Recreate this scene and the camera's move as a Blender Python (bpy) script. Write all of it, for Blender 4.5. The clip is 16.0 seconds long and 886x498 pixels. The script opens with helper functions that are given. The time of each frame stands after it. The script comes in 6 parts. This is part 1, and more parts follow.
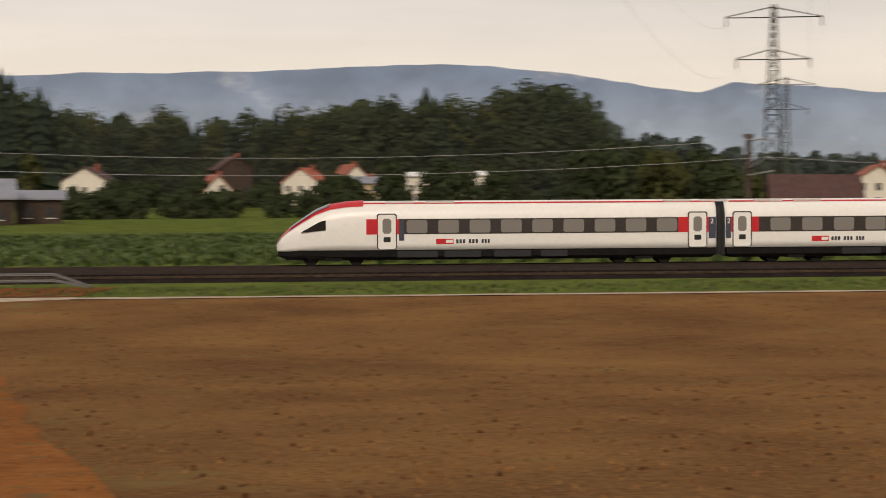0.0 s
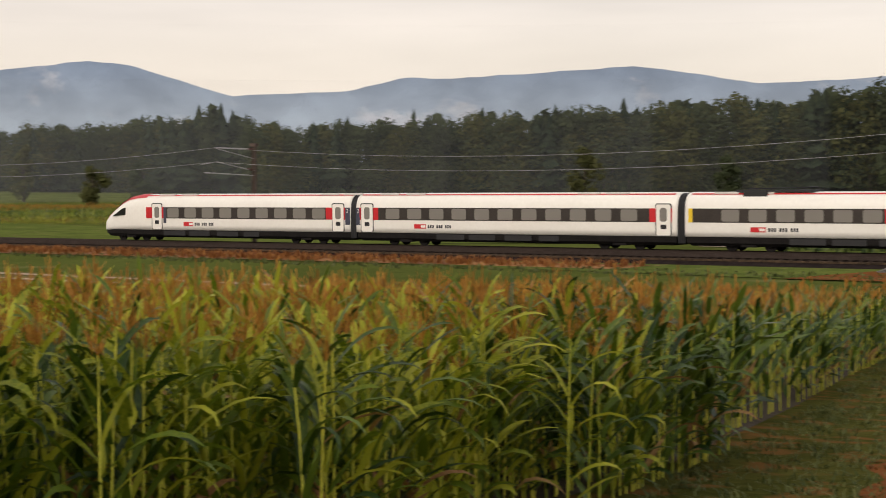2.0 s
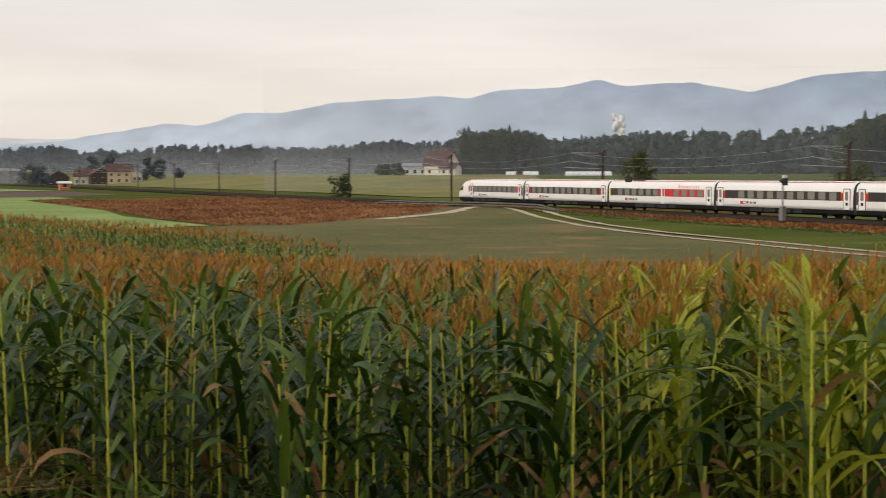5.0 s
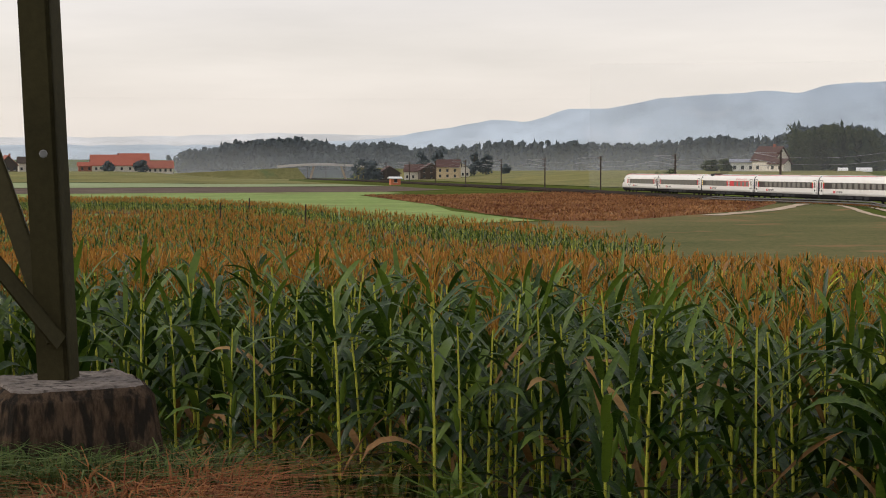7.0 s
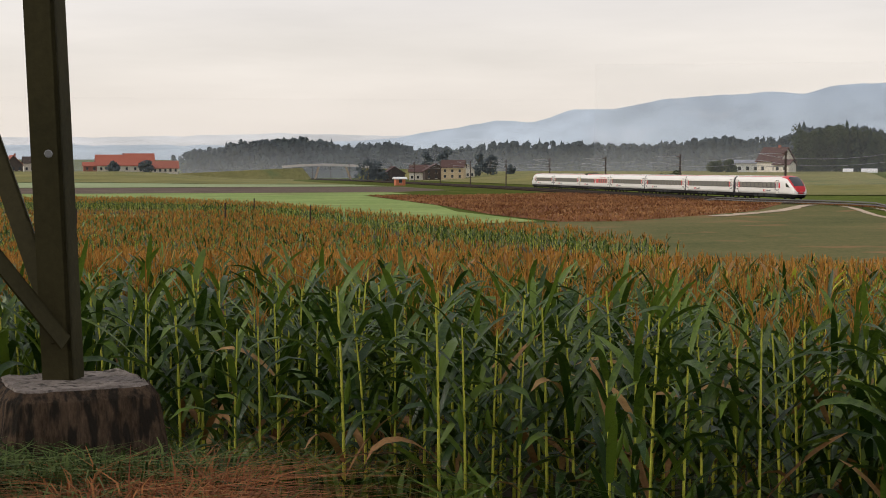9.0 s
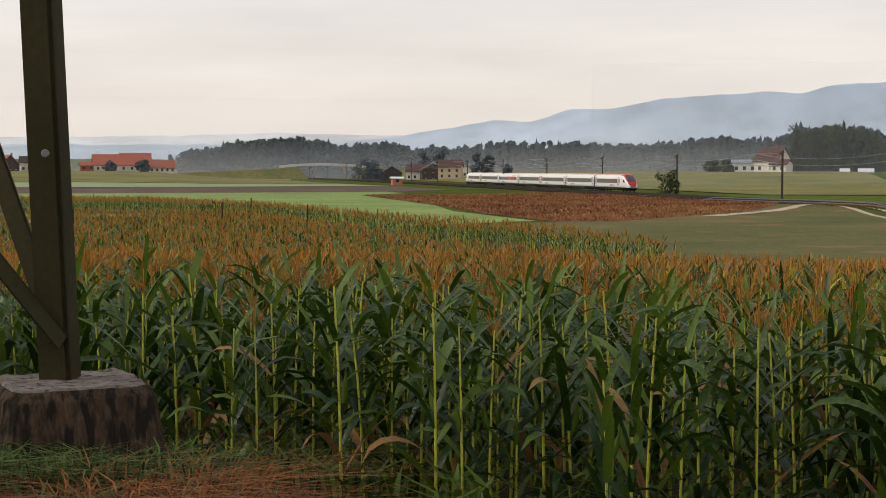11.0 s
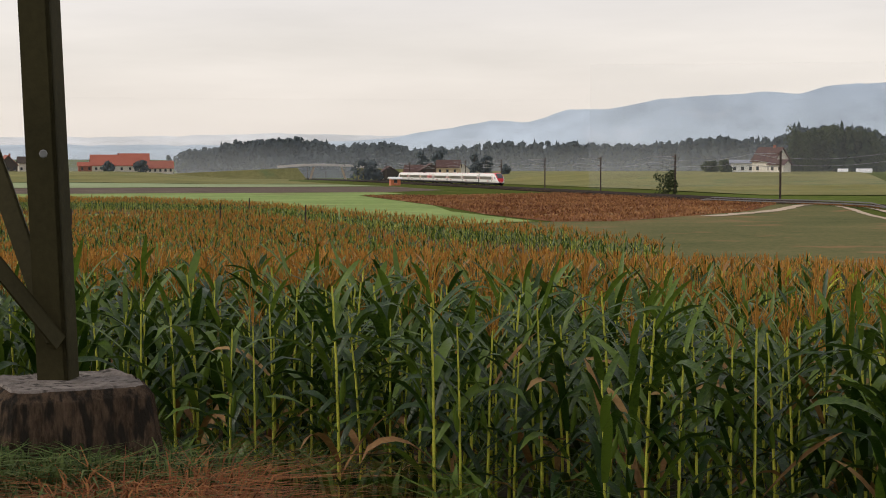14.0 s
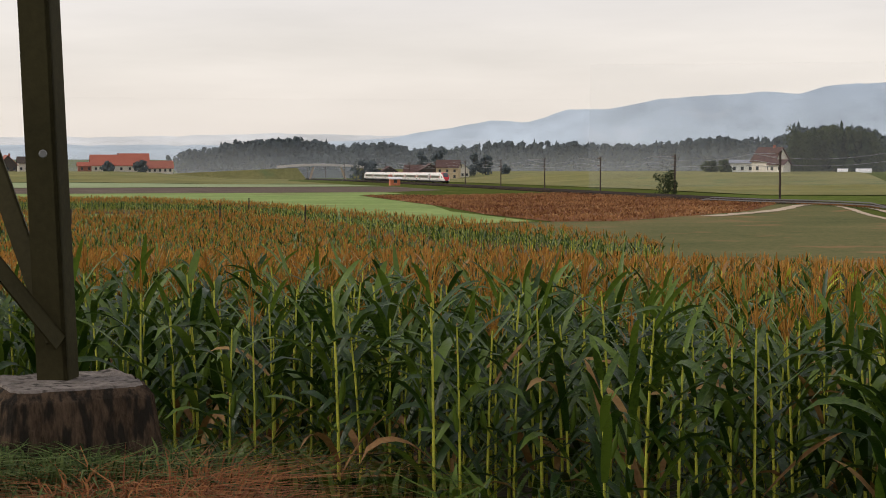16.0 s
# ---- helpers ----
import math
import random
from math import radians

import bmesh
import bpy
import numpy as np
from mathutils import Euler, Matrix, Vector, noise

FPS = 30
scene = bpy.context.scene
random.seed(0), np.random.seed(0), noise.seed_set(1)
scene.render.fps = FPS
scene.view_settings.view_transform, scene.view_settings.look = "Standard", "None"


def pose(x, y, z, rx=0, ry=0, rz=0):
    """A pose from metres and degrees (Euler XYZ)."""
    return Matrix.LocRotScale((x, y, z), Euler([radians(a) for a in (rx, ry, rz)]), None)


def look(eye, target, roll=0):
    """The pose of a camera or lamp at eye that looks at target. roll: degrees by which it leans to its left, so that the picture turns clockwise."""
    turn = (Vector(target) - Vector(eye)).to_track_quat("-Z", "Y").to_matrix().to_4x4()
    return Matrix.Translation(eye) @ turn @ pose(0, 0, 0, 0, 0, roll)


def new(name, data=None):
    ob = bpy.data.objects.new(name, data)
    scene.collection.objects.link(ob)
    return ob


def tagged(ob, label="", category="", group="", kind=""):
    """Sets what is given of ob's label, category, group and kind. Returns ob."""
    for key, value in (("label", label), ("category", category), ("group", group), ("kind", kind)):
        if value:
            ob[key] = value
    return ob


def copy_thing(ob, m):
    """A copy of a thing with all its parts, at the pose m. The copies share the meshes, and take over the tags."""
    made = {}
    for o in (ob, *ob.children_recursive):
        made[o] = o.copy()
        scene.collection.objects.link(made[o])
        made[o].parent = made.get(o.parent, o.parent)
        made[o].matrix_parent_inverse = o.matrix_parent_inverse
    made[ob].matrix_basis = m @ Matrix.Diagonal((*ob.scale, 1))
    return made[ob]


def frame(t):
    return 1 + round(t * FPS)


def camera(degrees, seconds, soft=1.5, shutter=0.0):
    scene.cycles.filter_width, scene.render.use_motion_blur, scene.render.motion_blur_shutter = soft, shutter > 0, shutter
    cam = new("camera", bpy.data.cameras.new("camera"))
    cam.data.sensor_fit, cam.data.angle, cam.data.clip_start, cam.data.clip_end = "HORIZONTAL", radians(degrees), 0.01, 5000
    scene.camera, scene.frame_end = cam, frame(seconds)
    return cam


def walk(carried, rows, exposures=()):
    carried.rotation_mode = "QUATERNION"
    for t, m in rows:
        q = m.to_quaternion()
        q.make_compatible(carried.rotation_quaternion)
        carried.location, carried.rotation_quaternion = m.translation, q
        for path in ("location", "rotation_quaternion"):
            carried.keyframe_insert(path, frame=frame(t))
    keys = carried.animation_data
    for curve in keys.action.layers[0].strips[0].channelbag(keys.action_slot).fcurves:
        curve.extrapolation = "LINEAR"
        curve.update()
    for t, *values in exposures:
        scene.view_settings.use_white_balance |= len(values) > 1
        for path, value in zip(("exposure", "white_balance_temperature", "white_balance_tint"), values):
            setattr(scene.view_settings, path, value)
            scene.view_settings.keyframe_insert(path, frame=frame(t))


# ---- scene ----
# The camera stands on a low bank and pans with a passing train.
EYE = 4.88
cam = camera(30.26, 16.0, soft=0.95, shutter=0.22)
PAN = [
    (0, -3.66, -2.25, -0.21), (0.2, 2.45, -2.31, -0.16), (0.5, 10.01, -2.36, -0.07), (0.8, 15.42, -2.47, -0.02), (1, 19.53, -2.54, 0.0), (1.2, 23.1, -2.6, 0.05), (1.35, 24.8, -2.65, 0.08),
    (1.5, 26.92, -2.69, 0.1), (1.75, 30.0, -2.73, 0.1), (2, 34.24, -2.76, 0.1), (2.5, 40.49, -2.86, 0.12), (3, 46.60, -2.93, 0.06),
    (3.5, 52.30, -2.97, 0.06), (4, 58.37, -3.05, 0.06), (4.5, 63.50, -3.12, 0.04), (5, 68.77, -3.18, 0.0),
    (5.2, 70.67, -3.22, 0.01), (5.6, 74.08, -3.25, 0.01), (6.0, 76.70, -3.28, 0.01), (6.4, 78.60, -3.30, 0.01),
    (6.8, 79.80, -3.32, 0.01), (7.3, 80.31, -3.33, 0.01), (7.5, 80.37, -3.33, 0.0), (8, 80.34, -3.32, -0.03),
    (8.5, 80.30, -3.31, -0.04), (9, 80.27, -3.31, -0.06), (10.2, 80.2, -3.31, -0.07), (11.5, 80.15, -3.32, -0.08),
    (12, 80.14, -3.31, -0.07), (12.5, 80.13, -3.31, -0.07), (13, 80.11, -3.31, -0.06), (14, 80.10, -3.31, -0.06),
    (16, 80.09, -3.31, -0.06)]
walk(cam, [(t, pose(0, 0, EYE, 90 + p, r, a)) for t, a, p, r in PAN],
     exposures=[(0, -0.21, 7300, 14), (1.5, -0.07, 7150, 13), (3, 0.02, 6850, 12), (5, 0.0, 6600, 11), (7.5, -0.04, 6500, 11), (16, -0.04, 6500, 11)])


# ---- light: a pale overcast morning sky ----
def nodes_of(owner):
    owner.use_nodes = True
    nt = owner.node_tree
    nt.nodes.clear()
    return nt


def node(nt, kind, **values):
    n = nt.nodes.new(kind)
    for k, v in values.items():
        n.inputs[k].default_value = v
    return n


SUN_HIGH, SUN_AROUND = 30.0, 188.0
world = bpy.data.worlds.new("overcast_sky")
scene.world = world
nt = nodes_of(world)
out = node(nt, "ShaderNodeOutputWorld")
coords = node(nt, "ShaderNodeTexCoord")
sky = node(nt, "ShaderNodeTexSky")
sky.sky_type, sky.sun_disc = "NISHITA", False
sky.sun_elevation, sky.sun_rotation = radians(SUN_HIGH), radians(SUN_AROUND)
sky_light = node(nt, "ShaderNodeBackground", Strength=0.02)
nt.links.new(sky.outputs[0], sky_light.inputs[0])
# cloud cover: pale, a little warmer low down, with long soft streaks
split = node(nt, "ShaderNodeSeparateXYZ")
nt.links.new(coords.outputs["Generated"], split.inputs[0])
ramp = node(nt, "ShaderNodeValToRGB")
e = ramp.color_ramp.elements
e[0].position, e[0].color = 0.0, (0.82, 0.75, 0.69, 1)
e[1].position, e[1].color = 1.0, (0.62, 0.62, 0.66, 1)
for at, c in ((0.07, (0.84, 0.775, 0.72, 1)), (0.14, (0.75, 0.71, 0.70, 1)), (0.4, (0.70, 0.69, 0.71, 1))):
    e.new(at).color = c
nt.links.new(split.outputs[2], ramp.inputs[0])
stretch = node(nt, "ShaderNodeMapping")
stretch.inputs["Scale"].default_value = (2.2, 2.2, 16)
nt.links.new(coords.outputs["Generated"], stretch.inputs[0])
streaks = node(nt, "ShaderNodeTexNoise", Scale=1.6, Detail=6, Roughness=0.55)
nt.links.new(stretch.outputs[0], streaks.inputs["Vector"])
lighten = node(nt, "ShaderNodeMapRange")
for k, v in (("From Min", 0.3), ("From Max", 0.7), ("To Min", 0.9), ("To Max", 1.08)):
    lighten.inputs[k].default_value = v
nt.links.new(streaks.outputs[0], lighten.inputs[0])
cloud = node(nt, "ShaderNodeVectorMath")
cloud.operation = "SCALE"
nt.links.new(ramp.outputs[0], cloud.inputs[0])
nt.links.new(lighten.outputs[0], cloud.inputs["Scale"])
cloud_light = node(nt, "ShaderNodeBackground", Strength=0.95)
nt.links.new(cloud.outputs[0], cloud_light.inputs[0])
both = node(nt, "ShaderNodeAddShader")
nt.links.new(sky_light.outputs[0], both.inputs[0])
nt.links.new(cloud_light.outputs[0], both.inputs[1])
nt.links.new(both.outputs[0], out.inputs[0])

sun = new("sun", bpy.data.lights.new("sun", "SUN"))
sun.data.energy, sun.data.angle, sun.data.color = 1.7, radians(16), (1.0, 0.93, 0.84)
sun.matrix_world = look((0, 0, 50), (-math.sin(radians(SUN_AROUND)) * 60, -math.cos(radians(SUN_AROUND)) * 60, 50 - 60 * math.tan(radians(SUN_HIGH))))


# ---- materials ----
def mat(name, low, high, rough=0.8, scale=1.0, fine=None, bump=0.0, metal=0.0, island=0.0, spot=None, spots=0.0, spec=0.4, through_light=0.0, stretch_by=None, per_object=0.0):
    """Two colours mixed by coarse and fine grain; spot: a third colour in patches."""
    m = bpy.data.materials.new(name)
    nt = nodes_of(m)
    out = node(nt, "ShaderNodeOutputMaterial")
    b = node(nt, "ShaderNodeBsdfPrincipled", Roughness=rough, Metallic=metal)
    b.inputs["Specular IOR Level"].default_value = spec
    tc = node(nt, "ShaderNodeTexCoord")
    where = tc.outputs["Object"]
    if stretch_by:
        mp = node(nt, "ShaderNodeMapping")
        mp.inputs["Scale"].default_value = stretch_by
        nt.links.new(where, mp.inputs[0])
        where = mp.outputs[0]
    n1 = node(nt, "ShaderNodeTexNoise", Scale=scale, Detail=5, Roughness=0.6)
    n2 = node(nt, "ShaderNodeTexNoise", Scale=fine or scale * 9, Detail=4, Roughness=0.65)
    for n in (n1, n2):
        nt.links.new(where, n.inputs["Vector"])
    add = node(nt, "ShaderNodeMath")
    add.operation = "ADD"
    nt.links.new(n1.outputs[0], add.inputs[0])
    nt.links.new(n2.outputs[0], add.inputs[1])
    grain = add.outputs[0]
    if island or per_object:
        if island:
            src = node(nt, "ShaderNodeNewGeometry").outputs["Random Per Island"]
        else:
            src = node(nt, "ShaderNodeObjectInfo").outputs["Random"]
        mr = node(nt, "ShaderNodeMath")
        mr.operation = "MULTIPLY_ADD"
        mr.inputs[1].default_value, mr.inputs[2].default_value = (island or per_object), -(island or per_object) / 2
        nt.links.new(src, mr.inputs[0])
        a2 = node(nt, "ShaderNodeMath")
        a2.operation = "ADD"
        nt.links.new(grain, a2.inputs[0])
        nt.links.new(mr.outputs[0], a2.inputs[1])
        grain = a2.outputs[0]
    rng = node(nt, "ShaderNodeMapRange")
    rng.inputs["From Min"].default_value, rng.inputs["From Max"].default_value = 0.7, 1.3
    nt.links.new(grain, rng.inputs[0])
    mix = node(nt, "ShaderNodeMix")
    mix.data_type = "RGBA"
    mix.inputs[6].default_value, mix.inputs[7].default_value = (*low, 1), (*high, 1)
    nt.links.new(rng.outputs[0], mix.inputs[0])
    colour = mix.outputs[2]
    if spot:
        n3 = node(nt, "ShaderNodeTexNoise", Scale=scale * 2.7, Detail=3)
        nt.links.new(where, n3.inputs["Vector"])
        r3 = node(nt, "ShaderNodeMapRange")
        r3.inputs["From Min"].default_value, r3.inputs["From Max"].default_value = 0.62 - spots, 0.72 - spots
        nt.links.new(n3.outputs[0], r3.inputs[0])
        mx = node(nt, "ShaderNodeMix")
        mx.data_type = "RGBA"
        mx.inputs[7].default_value = (*spot, 1)
        nt.links.new(colour, mx.inputs[6])
        nt.links.new(r3.outputs[0], mx.inputs[0])
        colour = mx.outputs[2]
    nt.links.new(colour, b.inputs["Base Color"])
    if bump:
        bp = node(nt, "ShaderNodeBump", Strength=min(1.0, bump), Distance=0.05)
        nt.links.new(n2.outputs[0], bp.inputs["Height"])
        nt.links.new(bp.outputs[0], b.inputs["Normal"])
    shader = b.outputs[0]
    if through_light:
        tr = node(nt, "ShaderNodeBsdfTranslucent")
        nt.links.new(colour, tr.inputs[0])
        ms = node(nt, "ShaderNodeMixShader", Fac=through_light)
        nt.links.new(shader, ms.inputs[1])
        nt.links.new(tr.outputs[0], ms.inputs[2])
        shader = ms.outputs[0]
    nt.links.new(shader, out.inputs[0])
    return m


GRASS = mat("meadow_grass", (0.055, 0.07, 0.016), (0.115, 0.135, 0.035), 1.0, 0.06, 2.5, 0.6, spot=(0.14, 0.14, 0.05), spots=0.02, spec=0.0)
VERGE = mat("verge_grass", (0.055, 0.08, 0.022), (0.15, 0.18, 0.042), 1.0, 0.3, 4, 0.6, spot=(0.2, 0.16, 0.07), spots=0.0, spec=0.0)
REDEARTH = mat("red_earth", (0.11, 0.038, 0.01), (0.24, 0.085, 0.022), 1.0, 0.5, 6, 0.8, spot=(0.07, 0.07, 0.02), spots=0.06, spec=0.05)
STUBBLE = mat("stubble_soil", (0.098, 0.043, 0.015), (0.28, 0.143, 0.048), 1.0, 0.12, 7.0, 1.0, spot=(0.19, 0.12, 0.042), spots=0.0, spec=0.05)
CLOD = mat("soil_clod", (0.06, 0.024, 0.01), (0.24, 0.125, 0.05), 1.0, 0.6, 8, 0.5, island=1.2, spec=0.05)
DIRT = mat("orange_dirt", (0.18, 0.06, 0.013), (0.35, 0.135, 0.034), 0.95, 0.4, 5, 0.7, spot=(0.16, 0.1, 0.04), spots=0.02, spec=0.05)
WHEELWAY = mat("dirt_and_grass", (0.09, 0.055, 0.016), (0.19, 0.105, 0.034), 1.0, 0.5, 4, 0.7, spot=(0.085, 0.1, 0.025), spots=0.07, spec=0.05)
HEADLAND = mat("trodden_headland_grass", (0.04, 0.046, 0.01), (0.105, 0.1, 0.026), 1.0, 0.5, 5, 0.7, spot=(0.16, 0.085, 0.028), spots=0.09, spec=0.0)
GRAVEL = mat("pale_gravel", (0.36, 0.255, 0.165), (0.58, 0.46, 0.335), 0.9, 1.2, 14, 0.6)
BALLAST = mat("ballast", (0.012, 0.009, 0.0085), (0.038, 0.029, 0.026), 1.0, 1.5, 11, 1.0, spec=0.0)
DRYFIELD = mat("dry_red_crop", (0.1, 0.036, 0.015), (0.26, 0.11, 0.046), 1.0, 0.07, 1.2, 0.8, spot=(0.32, 0.2, 0.09), spots=0.04, spec=0.05)
PASTURE = mat("grazed_pasture", (0.065, 0.085, 0.028), (0.19, 0.155, 0.065), 1.0, 0.06, 2.2, 0.8, spot=(0.23, 0.14, 0.065), spots=0.03, spec=0.05)
FRESH = mat("fresh_grass", (0.15, 0.22, 0.06), (0.3, 0.37, 0.125), 1.0, 0.05, 1.0, 0.5, spot=(0.2, 0.22, 0.08), spots=0.05, spec=0.05)
PLOUGHED = mat("ploughed_soil", (0.085, 0.062, 0.048), (0.17, 0.125, 0.095), 1.0, 0.08, 1.0, 0.6, spec=0.05)
PALEGRASS = mat("pale_grass", (0.22, 0.27, 0.13), (0.34, 0.38, 0.21), 1.0, 0.04, 0.6, 0.3, spec=0.05)
FARCROP = mat("far_crop", (0.125, 0.13, 0.042), (0.27, 0.235, 0.09), 1.0, 0.03, 0.8, 0.5, spot=(0.13, 0.16, 0.06), spots=0.04, spec=0.05)
CORNSOIL = mat("soil_under_maize", (0.035, 0.024, 0.014), (0.085, 0.06, 0.035), 0.95, 0.6, 8, 0.9)
LEAF = mat("maize_leaf", (0.02, 0.05, 0.006), (0.125, 0.19, 0.022), 0.38, 0.8, 30, 0.15, island=1.0, spec=0.36, through_light=0.25)
# yellower maize leaf, its colour also brightened in place of light
LITLEAF = mat("lit_yellow_maize_leaf", (0.115, 0.17, 0.011), (0.48, 0.49, 0.045), 0.45, 0.8, 30, 0.15, island=1.1, spec=0.3, through_light=0.36)
LEAFDRY = mat("dry_maize_leaf", (0.25, 0.12, 0.04), (0.42, 0.25, 0.09), 0.7, 3, 30, 0.2, island=0.5, through_light=0.2)
STALK = mat("maize_stalk", (0.34, 0.38, 0.035), (0.7, 0.64, 0.08), 0.55, 3, 40, 0.1, island=0.6)
TASSEL = mat("maize_tassel", (0.3, 0.118, 0.016), (0.54, 0.265, 0.046), 0.8, 2, 30, 0.2, island=0.7, through_light=0.2)
WEED = mat("rusty_weeds", (0.18, 0.06, 0.015), (0.36, 0.16, 0.045), 0.9, 1, 10, 0.2, island=0.8, through_light=0.2)
BANKGREEN = mat("dewy_bank_grass", (0.028, 0.055, 0.012), (0.14, 0.18, 0.052), 0.7, 1, 10, 0.1, island=1.0, spec=0.15, through_light=0.25)
BANKDRY = mat("dry_bank_grass", (0.17, 0.05, 0.013), (0.38, 0.15, 0.045), 0.9, 1, 10, 0.1, island=0.8, through_light=0.2)
DRYSTALK = mat("dry_crop_stalks", (0.13, 0.045, 0.018), (0.46, 0.24, 0.095), 0.9, 0.05, 0.4, 0.2, island=0.35, through_light=0.2)
BLADE = mat("grass_blades", (0.05, 0.072, 0.014), (0.15, 0.165, 0.05), 0.7, 1, 12, 0.1, island=0.8, through_light=0.25)
BEETLEAF = mat("root_crop_leaf", (0.04, 0.075, 0.017), (0.125, 0.165, 0.045), 0.7, 1, 12, 0.1, island=0.8, through_light=0.25)
CONIFER = mat("conifer_needles", (0.03, 0.046, 0.028), (0.058, 0.078, 0.044), 1.0, 0.08, 1.5, 0.0, island=0.3, spec=0.0, through_light=0.4)
BROADLEAF = mat("broadleaf", (0.05, 0.066, 0.034), (0.092, 0.108, 0.054), 1.0, 0.06, 1.5, 0.0, island=0.18, through_light=0.45, spec=0.0)
AUTUMN = mat("early_autumn_leaf", (0.075, 0.082, 0.03), (0.125, 0.128, 0.052), 1.0, 0.06, 1.5, 0.0, island=0.18, through_light=0.45, spec=0.0)
# leaf colours of the farther woods, with the distance haze put in
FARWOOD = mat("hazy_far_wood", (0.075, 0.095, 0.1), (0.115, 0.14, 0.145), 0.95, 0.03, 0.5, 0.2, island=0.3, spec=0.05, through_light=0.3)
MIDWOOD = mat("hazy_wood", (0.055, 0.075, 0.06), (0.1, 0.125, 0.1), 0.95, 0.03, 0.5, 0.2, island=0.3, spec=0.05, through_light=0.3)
BARK = mat("bark", (0.04, 0.03, 0.022), (0.09, 0.07, 0.05), 0.9, 2, 20, 0.6)
WHITE = mat("cream_white_paint", (0.8, 0.775, 0.715), (0.87, 0.85, 0.79), 0.32, 0.15, 4, 0.02, spec=0.5)
RED = mat("signal_red_paint", (0.5, 0.012, 0.02), (0.62, 0.025, 0.03), 0.35, 0.6, 9, 0.02)
DARKBAND = mat("dark_window_band", (0.025, 0.02, 0.018), (0.045, 0.036, 0.032), 0.3, 0.8, 9, 0.0)
BLACK = mat("black_rubber", (0.008, 0.008, 0.009), (0.02, 0.02, 0.022), 0.6, 1, 12, 0.05)
UNDER = mat("sooty_underframe", (0.006, 0.0055, 0.006), (0.018, 0.016, 0.015), 0.8, 1.2, 12, 0.2, spec=0.12)
ROOFGREY = mat("dusty_roof_paint", (0.5, 0.46, 0.43), (0.66, 0.62, 0.58), 0.5, 0.5, 6, 0.05)
GREYBAR = mat("dark_lettering", (0.03, 0.03, 0.035), (0.05, 0.05, 0.055), 0.5)
YELLOW = mat("yellow_stripe", (0.75, 0.5, 0.02), (0.85, 0.6, 0.04), 0.4)
BLUE = mat("navy_panel", (0.035, 0.04, 0.06), (0.06, 0.065, 0.1), 0.4)
GUARDSTEEL = mat("dull_guard_rail_steel", (0.15, 0.145, 0.14), (0.24, 0.235, 0.23), 0.6, 1, 12, 0.1, metal=0.4)
STEEL = mat("galvanised_steel", (0.2, 0.2, 0.2), (0.3, 0.3, 0.29), 0.55, 1, 12, 0.1, metal=0.6)
RUSTSTEEL = mat("brown_steel", (0.06, 0.042, 0.032), (0.12, 0.085, 0.065), 0.6, 2, 15, 0.2, metal=0.3)
WIRE = mat("weathered_wire", (0.3, 0.29, 0.28), (0.42, 0.41, 0.4), 0.5, 1)
PYLONPAINT = mat("olive_pylon_paint", (0.03, 0.0255, 0.009), (0.052, 0.043, 0.016), 0.75, 1.5, 22, 0.08, spot=(0.07, 0.06, 0.03), spots=-0.05, spec=0.15)
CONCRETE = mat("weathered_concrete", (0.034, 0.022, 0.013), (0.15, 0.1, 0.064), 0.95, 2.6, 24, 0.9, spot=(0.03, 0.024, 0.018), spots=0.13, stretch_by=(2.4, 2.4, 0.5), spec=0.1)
CONCRETETOP = mat("pale_top_concrete", (0.14, 0.115, 0.095), (0.34, 0.29, 0.25), 0.95, 5, 30, 0.9, spot=(0.07, 0.06, 0.05), spots=0.08, spec=0.1)
SLEEPER = mat("sleeper", (0.03, 0.022, 0.018), (0.05, 0.038, 0.032), 1.0, 2, 15, 0.3, spec=0.0)
RAILTOP = mat("rail_steel", (0.022, 0.015, 0.012), (0.048, 0.034, 0.028), 0.8, 1, 10, 0.1, spec=0.15)
PLASTER = mat("white_plaster", (0.66, 0.6, 0.5), (0.78, 0.72, 0.62), 0.9, 0.5, 8, 0.2)
CREAM = mat("ochre_plaster", (0.5, 0.38, 0.22), (0.62, 0.48, 0.3), 0.9, 0.5, 8, 0.2)
CONCRETEPALE = mat("pale_bridge_concrete", (0.56, 0.5, 0.46), (0.7, 0.65, 0.6), 0.9, 0.5, 6, 0.2)
TILE = mat("red_roof_tile", (0.24, 0.07, 0.045), (0.4, 0.13, 0.08), 0.85, 0.8, 9, 0.5)
TILEBROWN = mat("brown_roof_tile", (0.055, 0.026, 0.02), (0.11, 0.05, 0.04), 0.85, 0.8, 9, 0.5)
TILEBRIGHT = mat("new_orange_tile", (0.3, 0.07, 0.04), (0.46, 0.13, 0.075), 0.85, 0.8, 9, 0.5)
SHEET = mat("grey_sheet_roof", (0.19, 0.2, 0.23), (0.28, 0.29, 0.32), 0.6, 0.4, 6, 0.2)
TIMBER = mat("dark_barn_timber", (0.03, 0.02, 0.015), (0.075, 0.05, 0.035), 0.9, 1, 14, 0.4)
SHUTTER = mat("dark_window_glass", (0.02, 0.022, 0.025), (0.05, 0.055, 0.06), 0.2, 1)
POLYTUNNEL = mat("white_plastic_sheet", (0.68, 0.67, 0.64), (0.8, 0.79, 0.76), 0.6, 0.3, 3, 0.1)
SAFETY = mat("orange_fence_mesh", (0.55, 0.15, 0.07), (0.68, 0.24, 0.12), 0.7, 0.6, 6)


